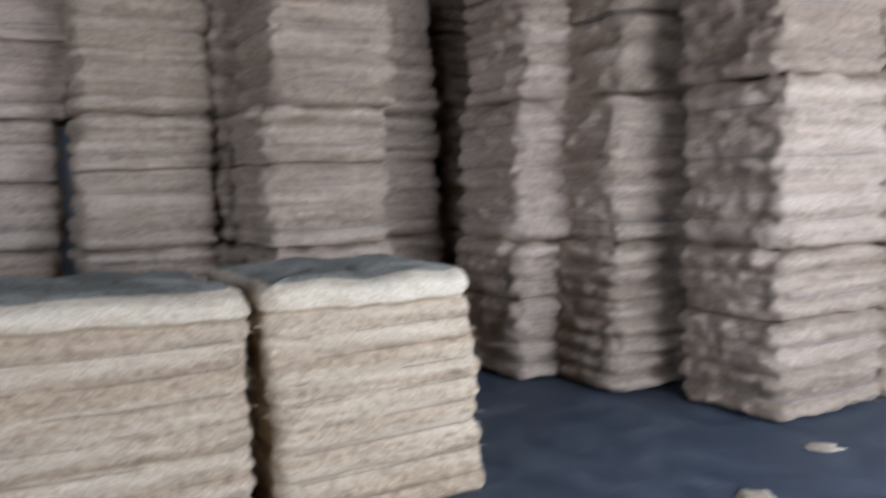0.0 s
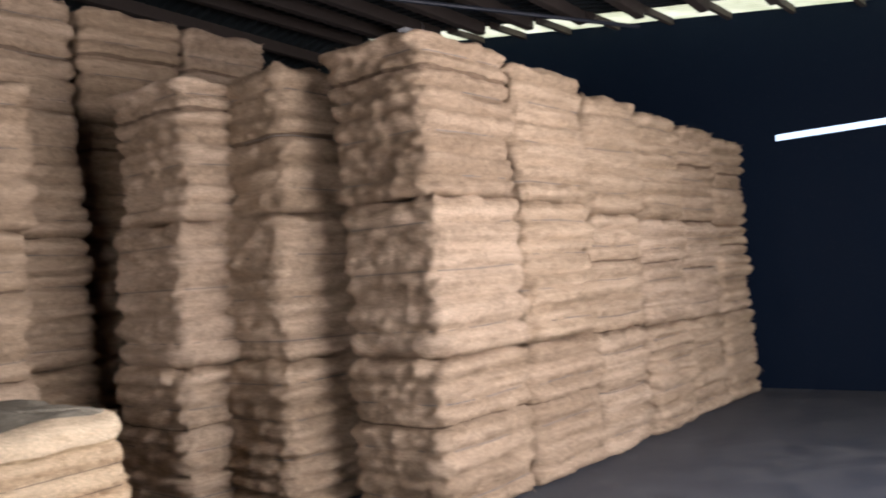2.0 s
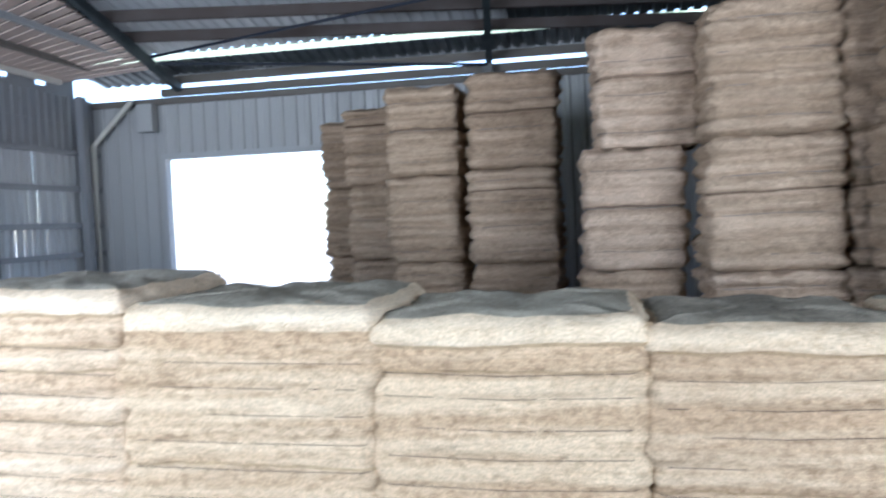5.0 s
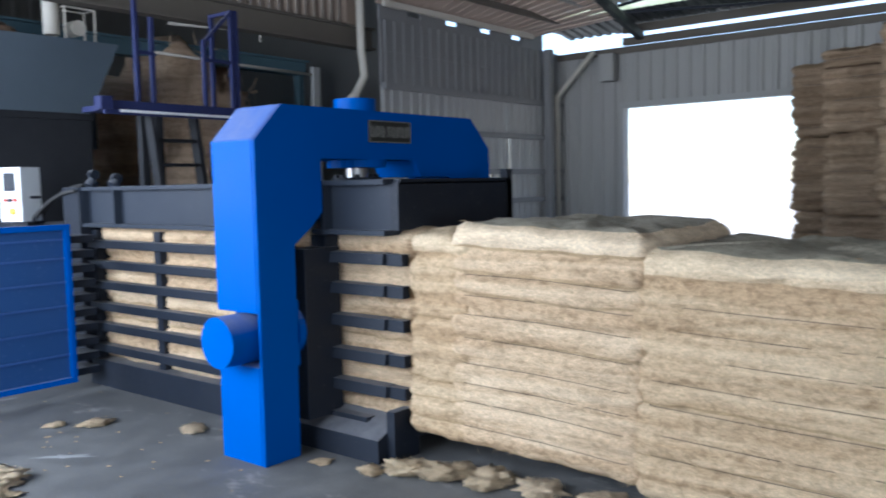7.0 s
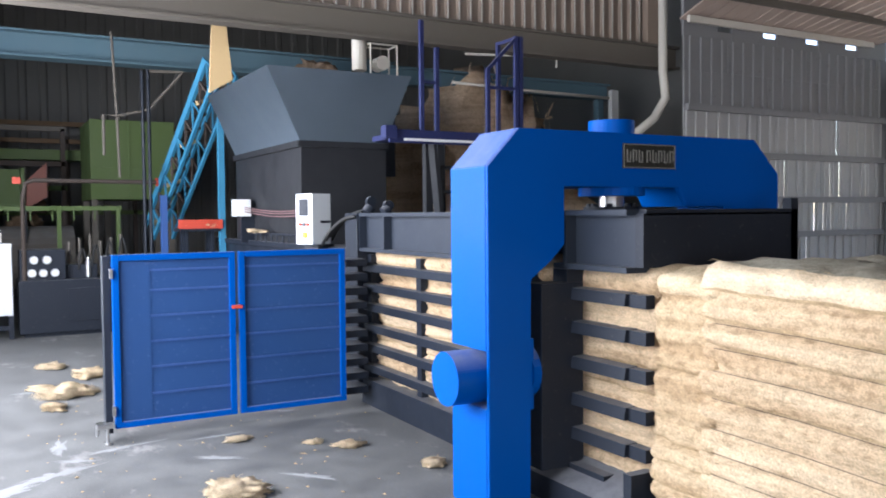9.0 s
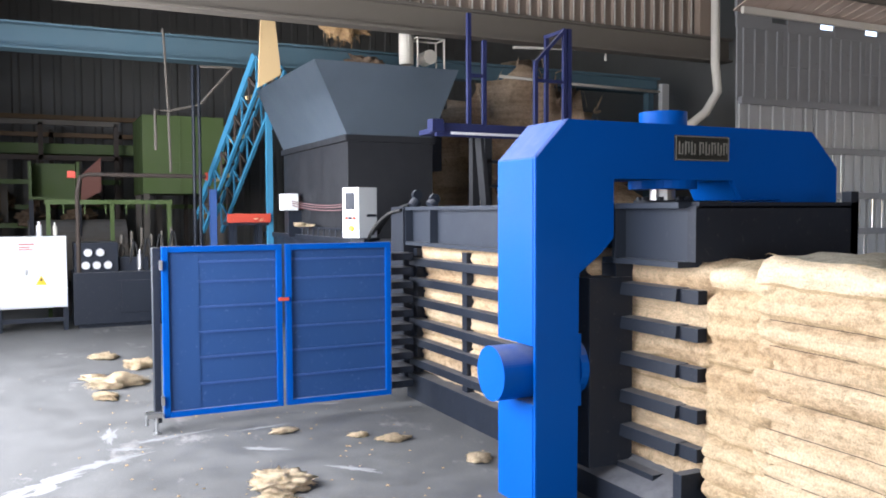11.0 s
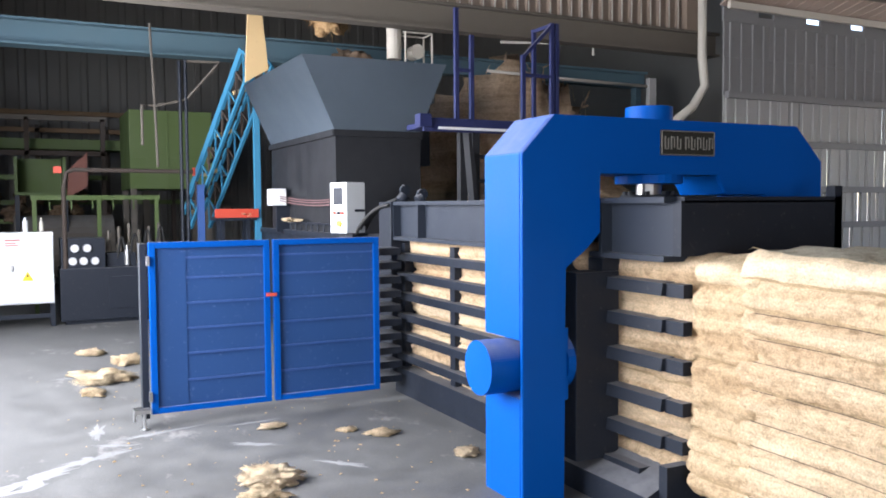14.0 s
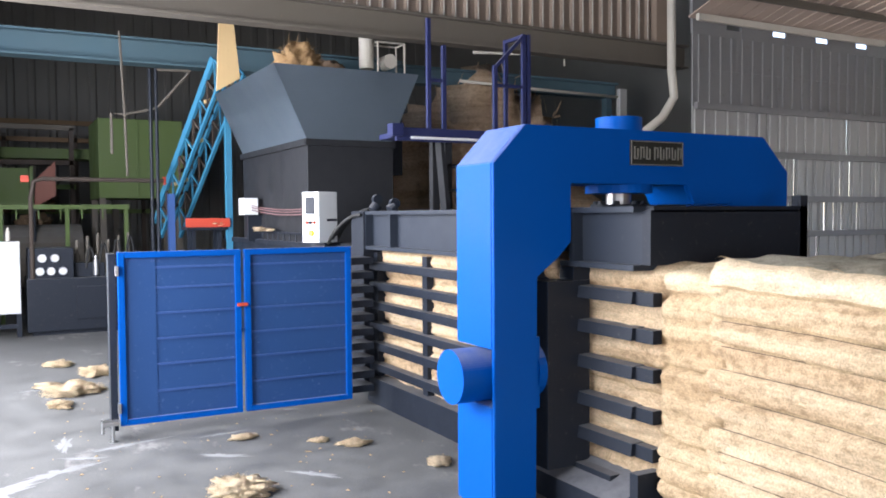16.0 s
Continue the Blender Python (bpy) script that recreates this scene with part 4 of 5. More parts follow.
def hoses():
    for k in range(5):
        bm = bmesh.new()
        pts = []
        for f in [q / 12 for q in range(13)]:
            x = -3.72 + 0.78 * f
            z = 1.36 + 0.27 * math.sin(math.pi * 0.5 * f) ** 0.8 + 0.0 * k
            pts.append((x - 0.05 * k, 0.48 + 0.045 * k, z + 0.012 * k))
        tube(bm, pts, 0.016, 8)
        tagged(part("hose", bm, RUBBER, None, "", True), "black hydraulic hose arching over the press", "hose", "hydraulic hoses")
    bm = bmesh.new()
    for k in range(12):
        x = -6.3 + 0.21 * k
        rod(bm, (x, 0.6, 1.3), (x, 0.6, 1.42), 0.012, 6)
    bar(bm, (-6.4, 0.6, 1.43), (-3.9, 0.6, 1.43), 0.03, 0.02)
    tagged(part("guide_rail", bm, BLACK), "black rail with short pins on the press", "rail")
    for x, h in ((-2.85, 0.1), (-2.5, 0.06)):
        bm = bmesh.new()
        rod(bm, (x, 0.56, 1.66), (x, 0.60, 1.66 + h * 0.5), 0.05, 14)
        rod(bm, (x - 0.02, 0.6, 1.66 + h), (x + 0.02, 0.6, 1.66 + h), 0.045, 14)
        tagged(part("lifting_eye", bm, BLACK), "dark lifting eye on the side beam", "lifting eye", "lifting eyes")


def cabinet():
    e = thing("electric_cabinet", (-9.05, -2.42, 0), "white electrical cabinet on a black stand", "cabinet")
    part("housing", boxes((-0.2, 0.15, -0.45, 0.43, 0.32, 1.3), bevel=0.01), WHITE, e)
    d = part("door", boxes((0.15, 0.165, -0.44, 0.42, 0.34, 1.28), bevel=0.004), WHITE, e)
    bm = bmesh.new()
    prism(bm, [(0.03, 0.64), (0.17, 0.64), (0.10, 0.77)], "x", 0.166, 0.169)
    part("warning_sign", bm, YELLOW, d, "yellow triangular warning sign")
    bm = bmesh.new()
    prism(bm, [(0.085, 0.69), (0.115, 0.7), (0.1, 0.74)], "x", 0.17, 0.172)
    part("sign_mark", bm, BLACK, d)
    part("label_plate", boxes((0.166, 0.169, -0.18, 0.04, 1.1, 1.24)), PAPER, d, "faded pink and white label")
    bm = boxes((0.17, 0.172, -0.16, 0.02, 1.19, 1.205), (0.17, 0.172, -0.16, -0.03, 1.15, 1.162), (0.17, 0.172, -0.16, 0.0, 1.12, 1.13))
    part("writing", bm, INK, d)
    part("handle", boxes((0.166, 0.19, -0.1, -0.07, 0.78, 0.86), bevel=0.004), STEEL, d)
    part("stand", boxes((-0.2, -0.14, -0.45, -0.39, 0, 0.32), (0.08, 0.14, -0.45, -0.39, 0, 0.32), (-0.2, -0.14, 0.37, 0.43, 0, 0.32), (0.08, 0.14, 0.37, 0.43, 0, 0.32), (0.1, 0.12, -0.39, 0.37, 0.12, 0.18)), BLACK, e)
    bm = bmesh.new()
    rod(bm, (-9.05, -2.33, 1.305), (-9.05, -2.33, 1.46), 0.035, 14)
    rod(bm, (-9.05, -2.33, 1.46), (-9.05, -2.33, 1.50), 0.018, 10)
    tagged(part("bottle", bm, WHITE), "white plastic bottle on the cabinet", "bottle")
    bm = bmesh.new()
    rod(bm, (-9.05, -2.13, 1.305), (-9.05, -2.13, 1.44), 0.03, 14)
    rod(bm, (-9.05, -2.13, 1.44), (-9.05, -2.13, 1.49), 0.014, 10)
    tagged(part("bottle", bm, PALE), "cream plastic bottle on the cabinet", "bottle")


def power_unit():
    e = thing("hydraulic_unit", (-9.2, -1.2, 0), "black hydraulic power unit with gauges and valves", "power unit")
    part("tank", boxes((-0.5, 0.3, -0.72, 0.9, 0.05, 0.78), bevel=0.01), BLACK, e)
    part("base", boxes((-0.45, 0.25, -0.66, 0.84, 0.0, 0.05)), BLACK, e)
    part("front_cover", boxes((0.3, 0.315, -0.1, 0.6, 0.2, 0.66), bevel=0.004), BLACK, e)
    part("valve_block", boxes((-0.3, 0.2, -0.7, -0.12, 0.78, 1.2), (-0.2, 0.1, -0.1, 0.3, 0.78, 0.98), (-0.2, 0.1, 0.4, 0.7, 0.78, 1.1), bevel=0.008), BLACK, e)
    for y, z in ((-0.52, 1.06), (-0.36, 1.06), (-0.55, 0.88), (-0.41, 0.88), (-0.26, 0.88)):
        g = part("gauge", rod(bmesh.new(), (0.2, y, z), (0.235, y, z), 0.058, 20), STEEL, e, "round silver pressure gauge")
        part("dial", rod(bmesh.new(), (0.235, y, z), (0.238, y, z), 0.047, 20), WHITE, g)
    bm = bmesh.new()
    rod(bm, (0.1, 0.18, 0.8), (0.1, 0.18, 1.02), 0.04, 14)
    rod(bm, (0.1, 0.18, 1.02), (0.1, 0.18, 1.08), 0.02, 10)
    part("filter", bm, STEEL, e)
    for k in range(6):
        y = -0.05 + 0.14 * k
        bm = bmesh.new()
        rod(bm, (-0.05, y, 0.78), (-0.05, y, 1.3 + 0.05 * (k % 3)), 0.022, 8)
        rod(bm, (-0.05, y, 1.0), (-0.05, y, 1.1), 0.04, 10)
        part("standpipe", bm, DARK_GIRDER, e)
    bm = bmesh.new()
    for k in range(4):
        pts = [(0.1, 0.05 + 0.18 * k + 0.12 * f, 0.9 + 0.3 * math.sin(math.pi * f) + 0.05 * k) for f in [q / 8 for q in range(9)]]
        tube(bm, pts, 0.016, 6)
    part("hose", bm, RUBBER, e)
    bm = bmesh.new()
    pts = [(0.2, -0.64, 0.6), (0.2, -0.64, 1.9), (0.2, -0.6, 2.12), (0.2, -0.5, 2.16), (0.2, 1.19, 2.15), (0.2, 1.7, 2.09)]
    tube(bm, pts, 0.03, 8)
    part("feed_pipe", bm, RUST, e, "red-brown overhead feed pipe")
    part("flange", boxes((0.15, 0.25, -0.76, -0.66, 2.11, 2.2)), RED, e)
    part("flange", boxes((0.13, 0.27, 1.12, 1.23, 2.09, 2.21)), RED, e)
    f = thing("pipe_frame", (-10.2, -1.3, 0), "pale green pipe frame behind the power unit", "frame")
    for y in (-0.9, 0.0, 0.85):
        part("leg", boxes((-0.03, 0.03, y - 0.03, y + 0.03, 0, 1.75)), GREEN, f)
    part("top_rail", boxes((-0.035, 0.035, -0.95, 0.9, 1.75, 1.82)), GREEN, f)
    for k in range(5):
        part("hook", boxes((-0.01, 0.01, -0.7 + 0.3 * k, -0.68 + 0.3 * k, 1.6, 1.75)), GREEN, f)


def back_machines():
    e = thing("green_separator", (-12.2, 0.1, 0), "tall leaf-green sheet machine casing in the dark hall", "machine")
    part("casing", boxes((-0.9, 0.6, -0.78, 0.62, 1.95, 3.32), bevel=0.01), GREEN, e)
    part("seam", boxes((0.6, 0.615, -0.16, -0.13, 1.95, 3.32), (0.6, 0.612, -0.78, 0.62, 2.5, 2.52)), GREEN, e)
    for x in (-0.8, 0.5):
        for y in (-0.72, 0.55):
            part("leg", boxes((x - 0.05, x + 0.05, y - 0.05, y + 0.05, 0, 1.95)), DARK_GIRDER, e)
    e = thing("green_feeder", (-12.4, -2.42, 0), "green framed feeder with an open box and red flap", "machine")
    part("box_side", boxes((-0.4, 0.3, -0.05, 0.0, 1.9, 2.5), (-0.4, 0.3, 0.7, 0.75, 1.9, 2.5), (-0.4, -0.35, 0.0, 0.7, 1.9, 2.5), (-0.4, 0.3, -0.05, 0.75, 1.85, 1.9)), GREEN, e)
    part("flap", prism(bmesh.new(), [(0.75, 1.8), (1.1, 2.0), (1.1, 2.6), (0.8, 2.3)], "x", 0.2, 0.24), RED_BROWN, e)
    for y in (-0.05, 0.7):
        part("leg", boxes((0.2, 0.28, y, y + 0.07, 0, 1.85)), GREY_PAINT, e)
        part("leg", boxes((-0.4, -0.32, y, y + 0.07, 0, 1.85)), GREY_PAINT, e)
    e = thing("long_conveyor", (-14.2, -2.0, 0), "faded green conveyor trough high in the dark hall", "conveyor")
    part("trough", boxes((-0.3, 0.3, -2.4, 2.2, 2.75, 2.95), bevel=0.01), GREEN, e)
    for y in (-2.2, -0.9, 0.4, 1.9):
        part("leg", boxes((-0.06, 0.06, y - 0.06, y + 0.06, 0, 2.75)), DARK_GIRDER, e)
    for k, (x, y0, y1) in enumerate(((-13.4, -3.6, -0.9), (-14.9, -3.4, 1.6))):
        e = thing("machine_frame", (x, 0, 0), "dim rusty steel frame with fibre-clogged rails", "machine frame", "machine frames")
        for z in (1.35, 2.15, 2.6, 3.25) if k == 0 else (1.7, 3.15, 3.5):
            part("rail", boxes((-0.05, 0.05, y0, y1, z, z + 0.09)), (DARK_GIRDER, GREEN, RUST, OCHRE_DARK)[int(z * 10) % 4], e)
        y = y0
        while y < y1:
            part("post", boxes((-0.05, 0.05, y, y + 0.08, 0, 3.3)), RUST, e)
            y += 1.3
        for q in range(3):
            o = part("clogged_fibre", tuft_bm(200 + 5 * k + q, 0.34, 30, 0.5), FIBRE_OLD_DARK_SHADE, e, "", True)
            o.matrix_basis = pose(0.0, y0 + 0.4 + 0.8 * q, 1.52 if k == 0 else 1.85, 0, 0, 50 * q)
    e = thing("dark_drum", (-12.6, -1.4, 0), "dark drum screen in the machine hall", "machine")
    part("drum", rod(bmesh.new(), (0, -1.1, 0.95), (0, 0.5, 0.95), 0.55, 28), DARK_GIRDER, e)
    part("cradle", boxes((-0.5, 0.5, -1.0, -0.85, 0, 0.6), (-0.5, 0.5, 0.25, 0.4, 0, 0.6)), BLACK, e)


def elevator():
    e = thing("bucket_conveyor", (-9.0, 0.1, 0), "sky-blue lattice conveyor rising to the hopper", "conveyor")
    a, b = Vector((-0.30, -0.09, 1.42)), Vector((1.5, 0.43, 3.62))
    d = b - a
    side = Vector((-0.25, 0.97, 0)) * 0.15
    up = d.cross(side).normalized() * 0.16
    if up.z < 0:
        up = -up
    for s in (-1, 1):
        for u in (-1, 1):
            part("rail", bar(bmesh.new(), a + side * s + up * u, b + side * s + up * u, 0.045, 0.045), TEAL, e)
        n = 9
        for k in range(n):
            p, q = a + d * (k / n), a + d * ((k + 1) / n)
            part("lacing", bar(bmesh.new(), p + side * s - up, q + side * s + up, 0.024, 0.024), RUST if k % 2 else TEAL, e)
            part("lacing", bar(bmesh.new(), q + side * s - up, q + side * s + up, 0.024, 0.024), RUST if k % 2 else TEAL, e)
    part("side_sheet", bar(bmesh.new(), a + d * 0.12 - side * 1.1 + up * 1.2, b - side * 1.1 + up * 1.2, 0.02, 0.1), TEAL, e, "sky-blue side sheet")
    for k in range(12):
        p = a + d * ((k + 0.5) / 12)
        part("slat", bar(bmesh.new(), p - side * 0.9 + up * 0.3, p + side * 0.9 + up * 1.1, 0.03, 0.05), RUST if k % 3 else OCHRE, e)
    part("leg", boxes((1.2, 1.28, 0.42, 0.5, 0, 3.0)), TEAL, e)
    part("leg", boxes((0.36, 0.45, -0.2, -0.11, 0, 1.95)), BLUE_RIB, e)
    part("boot", boxes((-0.35, 0.25, -0.35, 0.25, 0.0, 1.1)), BLACK, e)
    bm = bmesh.new()
    prism(bm, [(0.11, 3.2), (0.41, 3.38), (0.33, 4.15), (0.27, 4.62), (0.2, 4.62), (0.16, 4.15)], "x", 2.08, 2.12)
    part("chute_side", bm, OCHRE, e, "raw ochre plywood chute side")
    for x, y, z, h in ((-8.6, -0.31, 0, 3.7), (-8.6, -0.23, 0, 3.72)):
        t = thing("standing_pipe", (x, y, 0), "thin dark standing pipe", "pipe", "standing pipes")
        part("pipe", rod(bmesh.new(), (0, 0, 0), (0, 0, h), 0.025, 8), BLACK, t)
    bm = bmesh.new()
    tube(bm, [(-8.6, -0.23, 3.7), (-8.6, 0.25, 3.72)], 0.02, 6)
    tube(bm, [(-8.6, -0.83, 2.5), (-8.6, -0.83, 3.06), (-8.6, -0.65, 3.05), (-8.6, -0.22, 3.16), (-8.55, 0.22, 3.68)], 0.02, 6)
    tube(bm, [(-8.62, -0.63, 2.2), (-8.62, -0.65, 3.05), (-8.62, -0.7, 4.2)], 0.018, 6)
    tagged(part("conduit", bm, DARK_GIRDER), "thin rusty conduits in front of the dark hall", "conduit")


def deck():
    e = thing("service_deck", (-4.0, 2.1, 0), "indigo steel service platform with railings and stair", "platform")
    part("deck_plate", boxes((0.05, 0.46, -0.98, 1.0, 2.38, 2.43)), PURPLE, e)
    part("edge", boxes((0.46, 0.5, -1.0, 1.0, 2.34, 2.47)), PURPLE, e)
    part("toe_strip", boxes((0.5, 0.515, -0.85, 1.0, 2.36, 2.385)), WHITE, e, "pale lower edge")
    part("corner_block", boxes((0.42, 0.54, -1.06, -0.94, 2.38, 2.5)), PURPLE, e)
    posts = ((0.44, -0.62, 3.55), (0.44, -0.45, 3.3), (0.44, 0.15, 3.15), (0.44, 0.5, 3.5), (0.44, 0.56, 3.5), (0.1, 0.5, 3.5))
    for x, y, z in posts:
        part("post", boxes((x - 0.02, x + 0.02, y - 0.02, y + 0.02, 2.43, z)), PURPLE, e)
    for p, q in (((0.44, 0.5, 3.48), (0.1, 0.5, 3.48)), ((0.44, 0.15, 3.13), (0.44, 0.5, 3.48)),
                 ((0.44, 0.15, 2.95), (0.44, 0.5, 2.95)), ((0.44, -0.45, 2.95), (0.44, -0.62, 2.95))):
        part("handrail", bar(bmesh.new(), p, q, 0.033, 0.033), PURPLE, e)
    for y in (-0.4, 0.9):
        part("leg", boxes((0.1, 0.18, y - 0.04, y + 0.04, 0, 2.38)), COAL, e)
        part("leg", boxes((0.36, 0.44, y - 0.04, y + 0.04, 0, 2.38)), COAL, e)
    for s in (-0.25, 0.25):
        part("stringer", bar(bmesh.new(), (0.35, -0.2 + s, 2.36), (0.75, -0.2 + s, 0.0), 0.05, 0.12), COAL, e)
    for k in range(9):
        part("tread", boxes((0.35 + 0.045 * k - 0.07, 0.35 + 0.045 * k + 0.09, -0.42, 0.02, 2.1 - 0.245 * k, 2.13 - 0.245 * k)), COAL, e)
    # brown fibre heap behind the platform
    bm = tuft_bm(9, 1.6, 90, 0.25)
    zmin = min(v.co.z for v in bm.verts)
    for v in bm.verts:
        v.co.z = (v.co.z - zmin) * 2.1
    ob = part("fibre_heap", bm, FIBRE_OLD, None, "", True)
    ob.matrix_basis = pose(-6.6, 4.0, 0)
    tagged(ob, "brown heap of loose coir fibre behind the platform", "fibre heap", kind="stuff")
    e = thing("feed_bin", (-8.2, 2.2, 0), "dark steel feed bin heaped with brown fibre", "bin")
    part("bin_wall", boxes((-0.7, 0.6, -1.0, -0.95, 1.6, 3.7), (-0.7, 0.6, 0.95, 1.0, 1.6, 3.7), (0.55, 0.6, -0.95, 0.95, 1.6, 3.7), (-0.7, -0.65, -0.95, 0.95, 1.6, 3.7)), BLACK, e)
    for y in (-0.93, 0.93):
        for x in (-0.62, 0.52):
            part("leg", boxes((x - 0.05, x + 0.05, y - 0.05, y + 0.05, 0, 1.6)), BLACK, e)
    for k, (y, z, r) in enumerate(((-0.5, 3.75, 0.55), (0.35, 3.85, 0.62), (0.75, 3.6, 0.4), (-0.1, 4.15, 0.38))):
        o = part("fibre_fill", tuft_bm(140 + k, r, 40, 0.6), FIBRE_OLD_DARK_SHADE, e, "", True)
        o.matrix_basis = pose(0.1, y, z - 0.4, 0, 0, 40 * k)
    # boards leaning behind the platform
    for k, (y, w, h, tilt) in enumerate(((2.75, 0.5, 3.1, 12), (3.5, 0.42, 2.9, 16), (4.3, 0.6, 2.7, 10), (5.0, 0.35, 3.2, 14))):
        ob = part("leaning_board", boxes((-0.012, 0.012, -w / 2, w / 2, 0, h), bevel=0.003), (OCHRE_DARK, RUST)[k % 2])
        ob.matrix_basis = pose(-6.75 + 0.25 * (k % 2), y, 0.004, 0, -tilt, 4 * k - 6)
        tagged(ob, "weathered brown board leaning behind the platform", "board", "leaning boards")


def pipes():
    bm = bmesh.new()
    tube(bm, [(-4.9, 5.95, 5.3), (-4.9, 5.96, 3.6), (-4.9, 6.01, 3.23), (-4.9, 5.8, 2.94), (-4.95, 5.25, 2.55)], 0.06, 14)
    tagged(part("downpipe", bm, PALE, None, "", True), "dirty cream elbowed pipe hanging from the girder", "pipe")
    bm = bmesh.new()
    tube(bm, [(-4.62, 11.05, 0), (-4.62, 11.05, 3.25), (-3.85, 11.1, 4.02)], 0.055, 12)
    tagged(part("drainpipe", bm, PALE, None, "", True), "cream drainpipe with a bend beside the doorway", "pipe")
    tagged(part("switch_box", boxes((-3.72, -3.42, 11.0, 11.2, 3.45, 3.95), bevel=0.01), SHEET), "grey metal box high beside the doorway", "box")
    bm = bmesh.new()
    tube(bm, [(-5.6, 3.0, 3.34), (-5.6, 4.2, 3.31), (-5.6, 5.7, 3.29)], 0.02, 8)
    tube(bm, [(-5.6, 3.2, 3.72), (-5.6, 4.66, 3.8), (-5.6, 4.66, 3.66)], 0.018, 8)
    tagged(part("conduit", bm, PALE, None, "", True), "pale conduits slung under the girder", "conduit")
    bm = boxes((-5.62, -5.54, 5.6, 5.72, 0, 3.4))
    structure(part("column", bm, PLASTER), "pale column under the girder", "column")
    for x, y, z in ((6.15, 6.0, 5.22), (5.9, 9.0, 4.55), (13.3, 4.2, 4.86)):
        e = thing("tube_lamp", (x, y, z), "unlit white twin tube lamp under the roof", "lamp", "tube lamps")
        part("tray", boxes((-0.44, 0.44, -0.07, 0.07, 0.04, 0.08)), WHITE, e)
        for dy in (-0.035, 0.035):
            part("tube", rod(bmesh.new(), (-0.42, dy, 0.02), (0.42, dy, 0.02), 0.014, 8), WHITE, e)
        part("hanger", rod(bmesh.new(), (0, 0, 0.08), (0, 0, roof_z(y) - z), 0.006, 5), STEEL, e)
    e = thing("fan_unit", (-5.75, 1.95, 3.32), "white blower with a small caged motor behind the hopper", "blower")
    part("duct", rod(bmesh.new(), (0, -0.18, 0.1), (0, -0.18, 0.62), 0.09, 16), PALE, e)
    bm = bmesh.new()
    for y in (-0.08, 0.28):
        for x in (-0.12, 0.12):
            rod(bm, (x, y, 0.0), (x, y, 0.42), 0.012, 6)
    for z in (0.02, 0.42):
        for a, b in (((-0.12, -0.08), (0.12, -0.08)), ((0.12, -0.08), (0.12, 0.28)), ((0.12, 0.28), (-0.12, 0.28)), ((-0.12, 0.28), (-0.12, -0.08))):
            rod(bm, (*a, z), (*b, z), 0.012, 6)
    part("cage", bm, PALE, e)
    part("motor", rod(bmesh.new(), (-0.1, 0.1, 0.2), (0.1, 0.1, 0.2), 0.09, 14), PALE, e)
    part("stand", boxes((-0.1, 0.1, -0.25, 0.25, -1.2, 0.02)), BLACK, e)


def tray():
    e = thing("orange_tray", (-7.9, 0.25, 0), "small orange-red metal tray with fibre on a stand", "tray")
    part("lip", boxes((0.2, 0.22, -0.29, 0.3, 1.48, 1.6)), RED, e)
    part("bed", boxes((-0.2, 0.2, -0.27, 0.28, 1.44, 1.49)), BLACK, e)
    part("stand", boxes((-0.15, -0.1, -0.2, -0.15, 0, 1.44), (0.1, 0.15, -0.2, -0.15, 0, 1.44), (-0.15, -0.1, 0.15, 0.2, 0, 1.44), (0.1, 0.15, 0.15, 0.2, 0, 1.44)), BLACK, e)


def spills():
    """Dried pale spills on the concrete: thin, ragged, branching."""
    rn = random.Random(8)
    streaks = ((-1.75, -2.35, 0.45, 0.15, 130), (-2.05, -1.98, 0.42, 0.09, 112), (-2.5, -1.5, 0.5, 0.06, 102), (-2.46, -0.85, 0.34, 0.04, 95), (-2.7, -1.92, 0.3, 0.08, 172), (-2.3, -1.84, 0.2, 0.05, 65),
               (-1.5, -2.6, 0.4, 0.14, 120), (-3.0, -0.2, 0.25, 0.04, 75), (-1.9, -1.0, 0.26, 0.05, 60), (-3.4, -1.2, 0.3, 0.04, 75), (-1.2, -0.6, 0.26, 0.05, 40), (-0.9, -1.7, 0.35, 0.07, 30), (-4.9, -1.95, 0.3, 0.05, 85))
    for cx, cy, w, h, turn in streaks:
        bm = bmesh.new()
        seed = rn.uniform(0, 50)
        n = 64
        rim = []
        for k in range(n):
            a = k * math.tau / n
            d = Vector((math.cos(a), math.sin(a), 0))
            q = 0.62 + 0.55 * noise.noise(d * 1.7 + Vector((seed, 0, 0))) + 0.4 * noise.noise(d * 5 + Vector((0, seed, 0))) + 0.3 * noise.noise(d * 13 + Vector((seed, 3, 0))) + 0.2 * noise.noise(d * 31)
            rim.append(bm.verts.new((d.x * w * q, d.y * h * q, 0.001)))
        mid = bm.verts.new((0, 0, 0.004))
        for k in range(n):
            bm.faces.new((rim[k], rim[(k + 1) % n], mid))
        ob = part("dried_spill", bm, SPILL)
        ob.matrix_basis = pose(cx, cy, 0.0, 0, 0, turn)
        tagged(ob, "pale dried spill on the concrete floor", "floor stain", "dried floor spills")


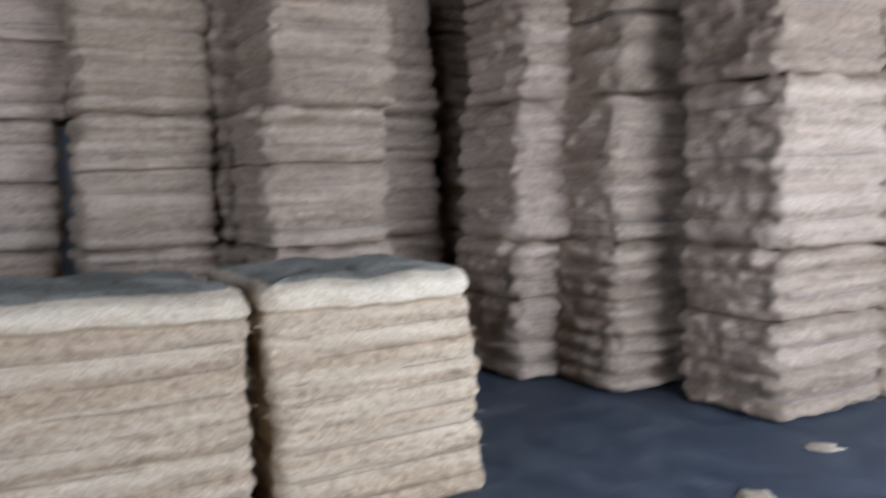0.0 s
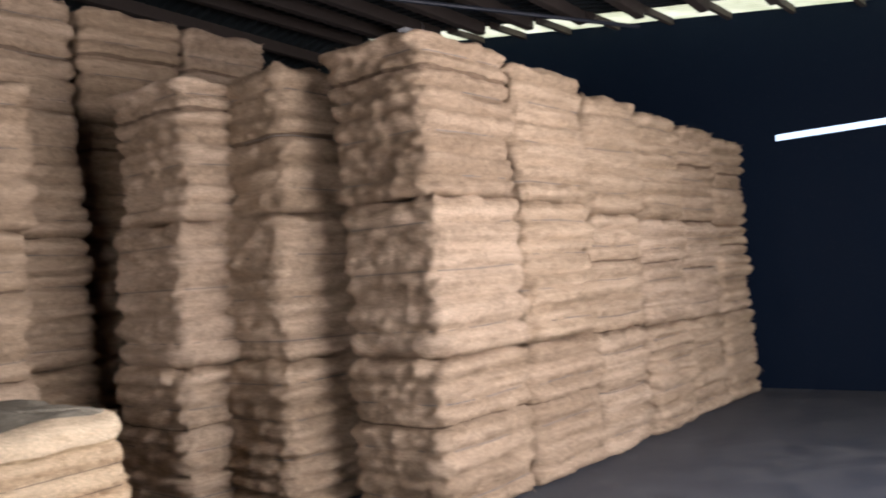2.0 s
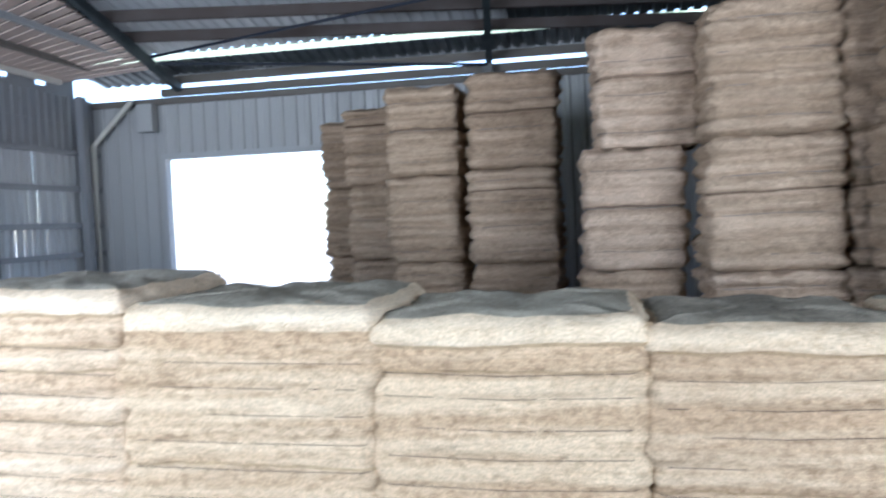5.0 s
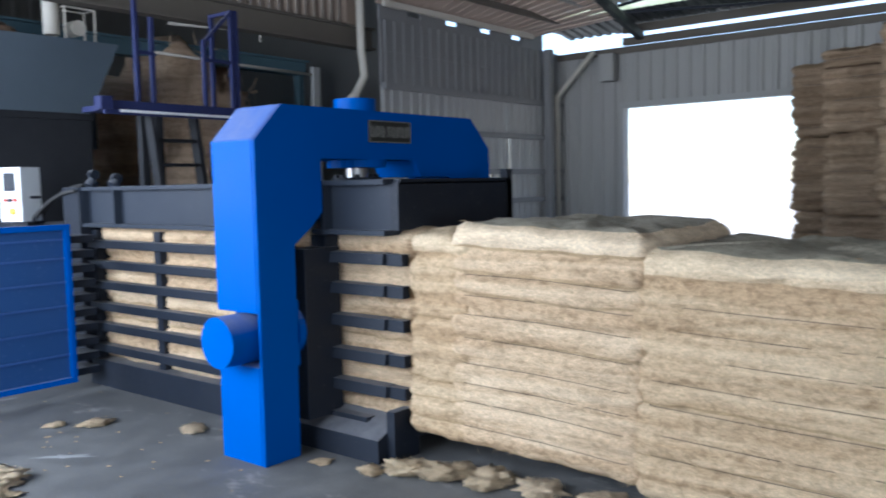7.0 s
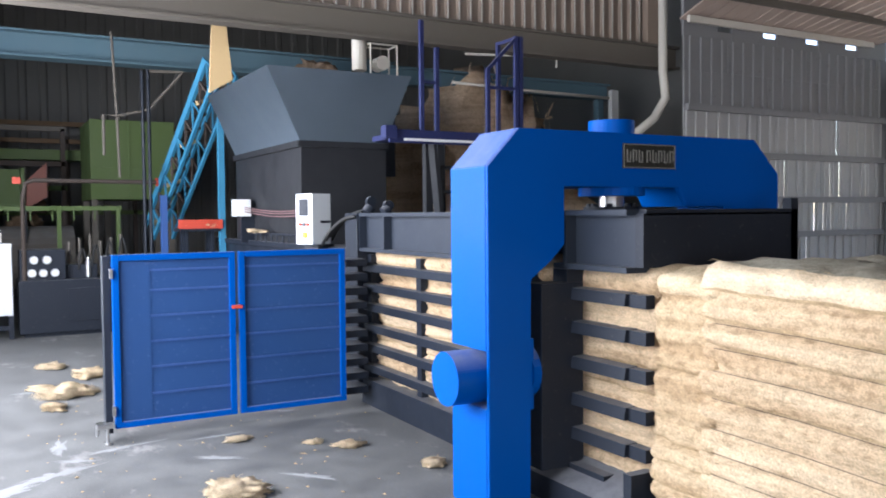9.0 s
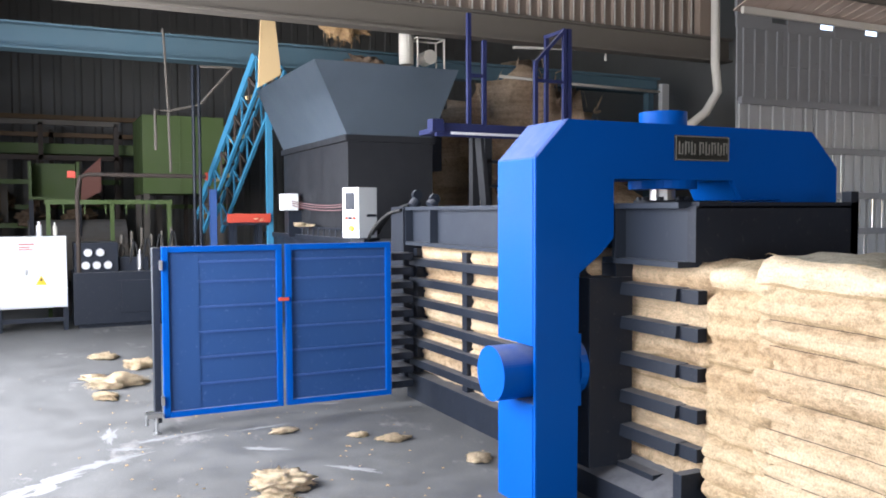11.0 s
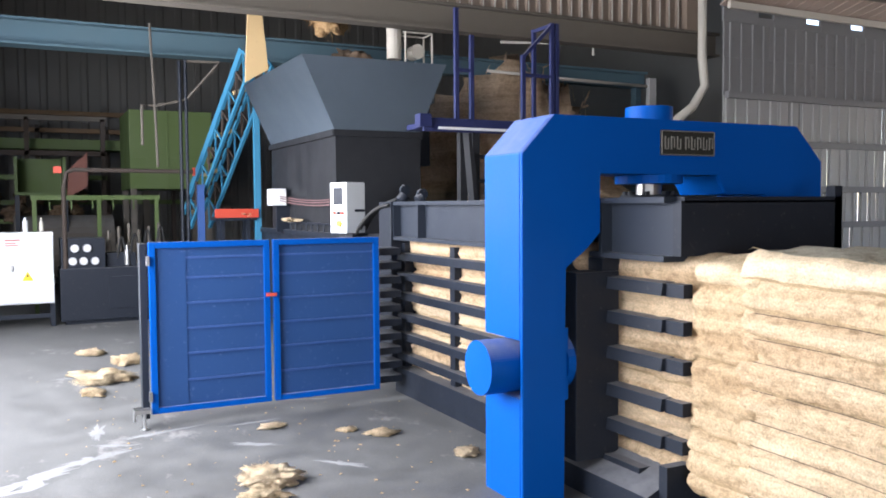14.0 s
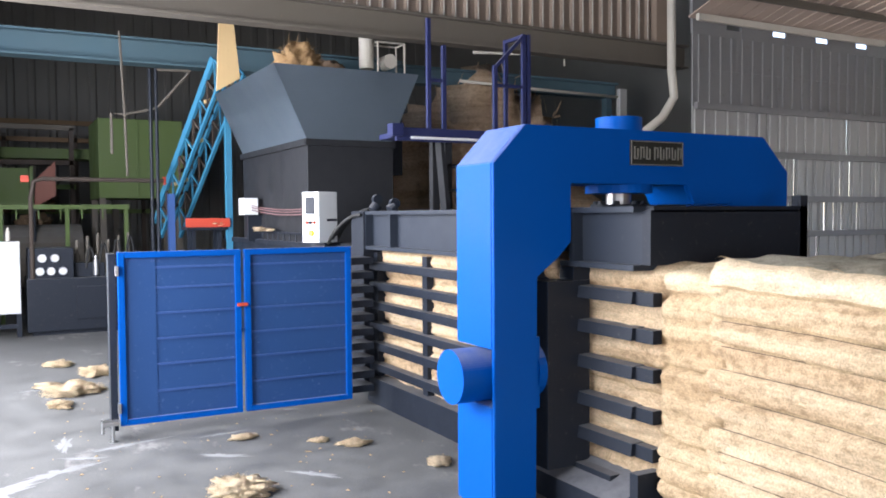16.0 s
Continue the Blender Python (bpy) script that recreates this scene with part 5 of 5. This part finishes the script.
def litter():
    spots = ((-1.08, -1.1, 0.2, 1), (-0.82, -1.2, 0.12, 2), (-4.6, -1.72, 0.26, 3), (-5.5, -1.42, 0.2, 4), (-4.05, -1.85, 0.13, 5), (-6.2, -1.72, 0.16, 6), (-1.7, -0.12, 0.1, 7), (-2.25, -0.75, 0.09, 8), (-1.9, -0.3, 0.07, 12), (-5.0, -1.9, 0.12, 13), (-1.0, 0.2, 0.1, 14))
    for x, y, r, s in spots:
        tuft(x, y, 0.0, r, s)
    # fibre fallen under the mouth of the chute and along the row
    for k, (x, y, r) in enumerate(((0.72, 0.42, 0.15), (0.95, 0.5, 0.17), (1.2, 0.55, 0.16), (0.55, 0.3, 0.08), (1.5, 0.6, 0.14), (1.85, 0.66, 0.12), (0.2, 0.25, 0.06))):
        tuft(x, y, 0.0, r, 20 + k, "fallen coir fibre under the mouth of the chute")
    for k, (x, y, z, r) in enumerate(((-5.9, 0.5, 1.44, 0.13), (-7.85, 0.38, 1.49, 0.2), (-7.8, 0.1, 1.49, 0.12))):
        tuft(x, y, z - 0.0, r, 30 + k, "golden coir tuft caught on the press")
    for k, (x, y, r) in enumerate(((9.0, -0.6, 0.16), (8.2, -0.9, 0.1), (8.6, 0.1, 0.09), (7.7, -0.2, 0.1), (8.4, -1.3, 0.2), (7.9, -0.7, 0.08))):
        tuft(x, y, 0.0, r, 50 + k, "grey-brown fibre scrap on the dark floor", 0.6)
    tuft(0.80, 0.80, 1.27, 0.2, 77, "puffed pale fibre lip at the mouth of the chute", 1.2)
    # small scraps
    rn = random.Random(3)
    bm = bmesh.new()
    for k in range(260):
        x, y = rn.uniform(-7, 9), rn.uniform(-3.2, 0.5)
        if rn.random() < 0.6:
            x, y = rn.gauss(-2.4, 1.6), rn.gauss(-0.8, 0.8)
        if (x > 0.4 and y > 0.4) or (-8.3 < x < 0.1 and y > 0.45):
            continue
        r, a = rn.uniform(0.003, 0.011), rn.uniform(0, math.pi)
        p = [bm.verts.new((x + r * c * rn.uniform(0.5, 1.6) * math.cos(a) - r * s * math.sin(a), y + r * s * math.cos(a) + r * c * math.sin(a), z)) for c, s, z in ((-1, -1, 0.002), (1, -1, 0.002), (1, 1, 0.002), (-1, 1, 0.002), (0, 0, 0.004 + r * 0.5))]
        for q in range(4):
            bm.faces.new((p[q], p[(q + 1) % 4], p[4]))
    tagged(part("fibre_scraps", bm, FIBRE_BROWN_SHADE), "scattered golden fibre scraps on the concrete", "fibre scraps", kind="stuff")


gate()
control_box()
hoses()
cabinet()
power_unit()
back_machines()
elevator()
deck()
pipes()
tray()
spills()
litter()

# ---- fibre dropping into the hopper: (start, seconds, y, radius)
DROPS = ((1.2, 0.7, 0.9, 0.2), (3.1, 0.7, 1.0, 0.2), (5.2, 0.7, 0.95, 0.2), (7.75, 0.75, 0.75, 0.27), (8.8, 0.95, 1.0, 0.24), (10.6, 0.8, 0.95, 0.24),
         (11.5, 0.75, 0.85, 0.26), (12.15, 0.75, 0.8, 0.26), (13.05, 0.8, 0.85, 0.28), (13.68, 0.75, 0.95, 0.25), (14.8, 0.6, 1.0, 0.12), (15.45, 0.9, 0.75, 0.24))
CLUMPS = []
for k, (t, s, y, r) in enumerate(DROPS):
    ob = part("fibre_clump", tuft_bm(90 + k, r * 1.35, 34), FIBRE_CLUMP, None, "", True)
    for v in ob.data.vertices:
        v.co.z *= 1.35
    tagged(ob, "brown clump of coir fibre falling into the hopper", "fibre clump", "falling fibre clumps")
    CLUMPS.append((ob, t, s, y, k))


def motions():
    for ob, t, s, y, k in CLUMPS:
        x = -5.75
        top, low = pose(x, y, 4.75, 0, 0, 20 * k), pose(x - 0.25, 1.16, 1.95, 25, 15, 20 * k + 40)
        m1 = pose(x, y + 0.01, 4.12, 4, 2, 20 * k + 6)
        m2 = pose(x - 0.04, 0.5 * y + 0.55, 3.5, 14, 8, 20 * k + 22)
        rows = [(0, top), (t, top), (t + 0.25 * s, m1), (t + 0.66 * s, m2), (t + s, low), (16.0, low)]
        if t + s >= 15.95:
            rows = rows[:4] + [(16.0, pose(x - 0.06, 0.5 * y + 0.57, 3.4, 17, 10, 20 * k + 26))]
        walk(ob, rows)


motions()
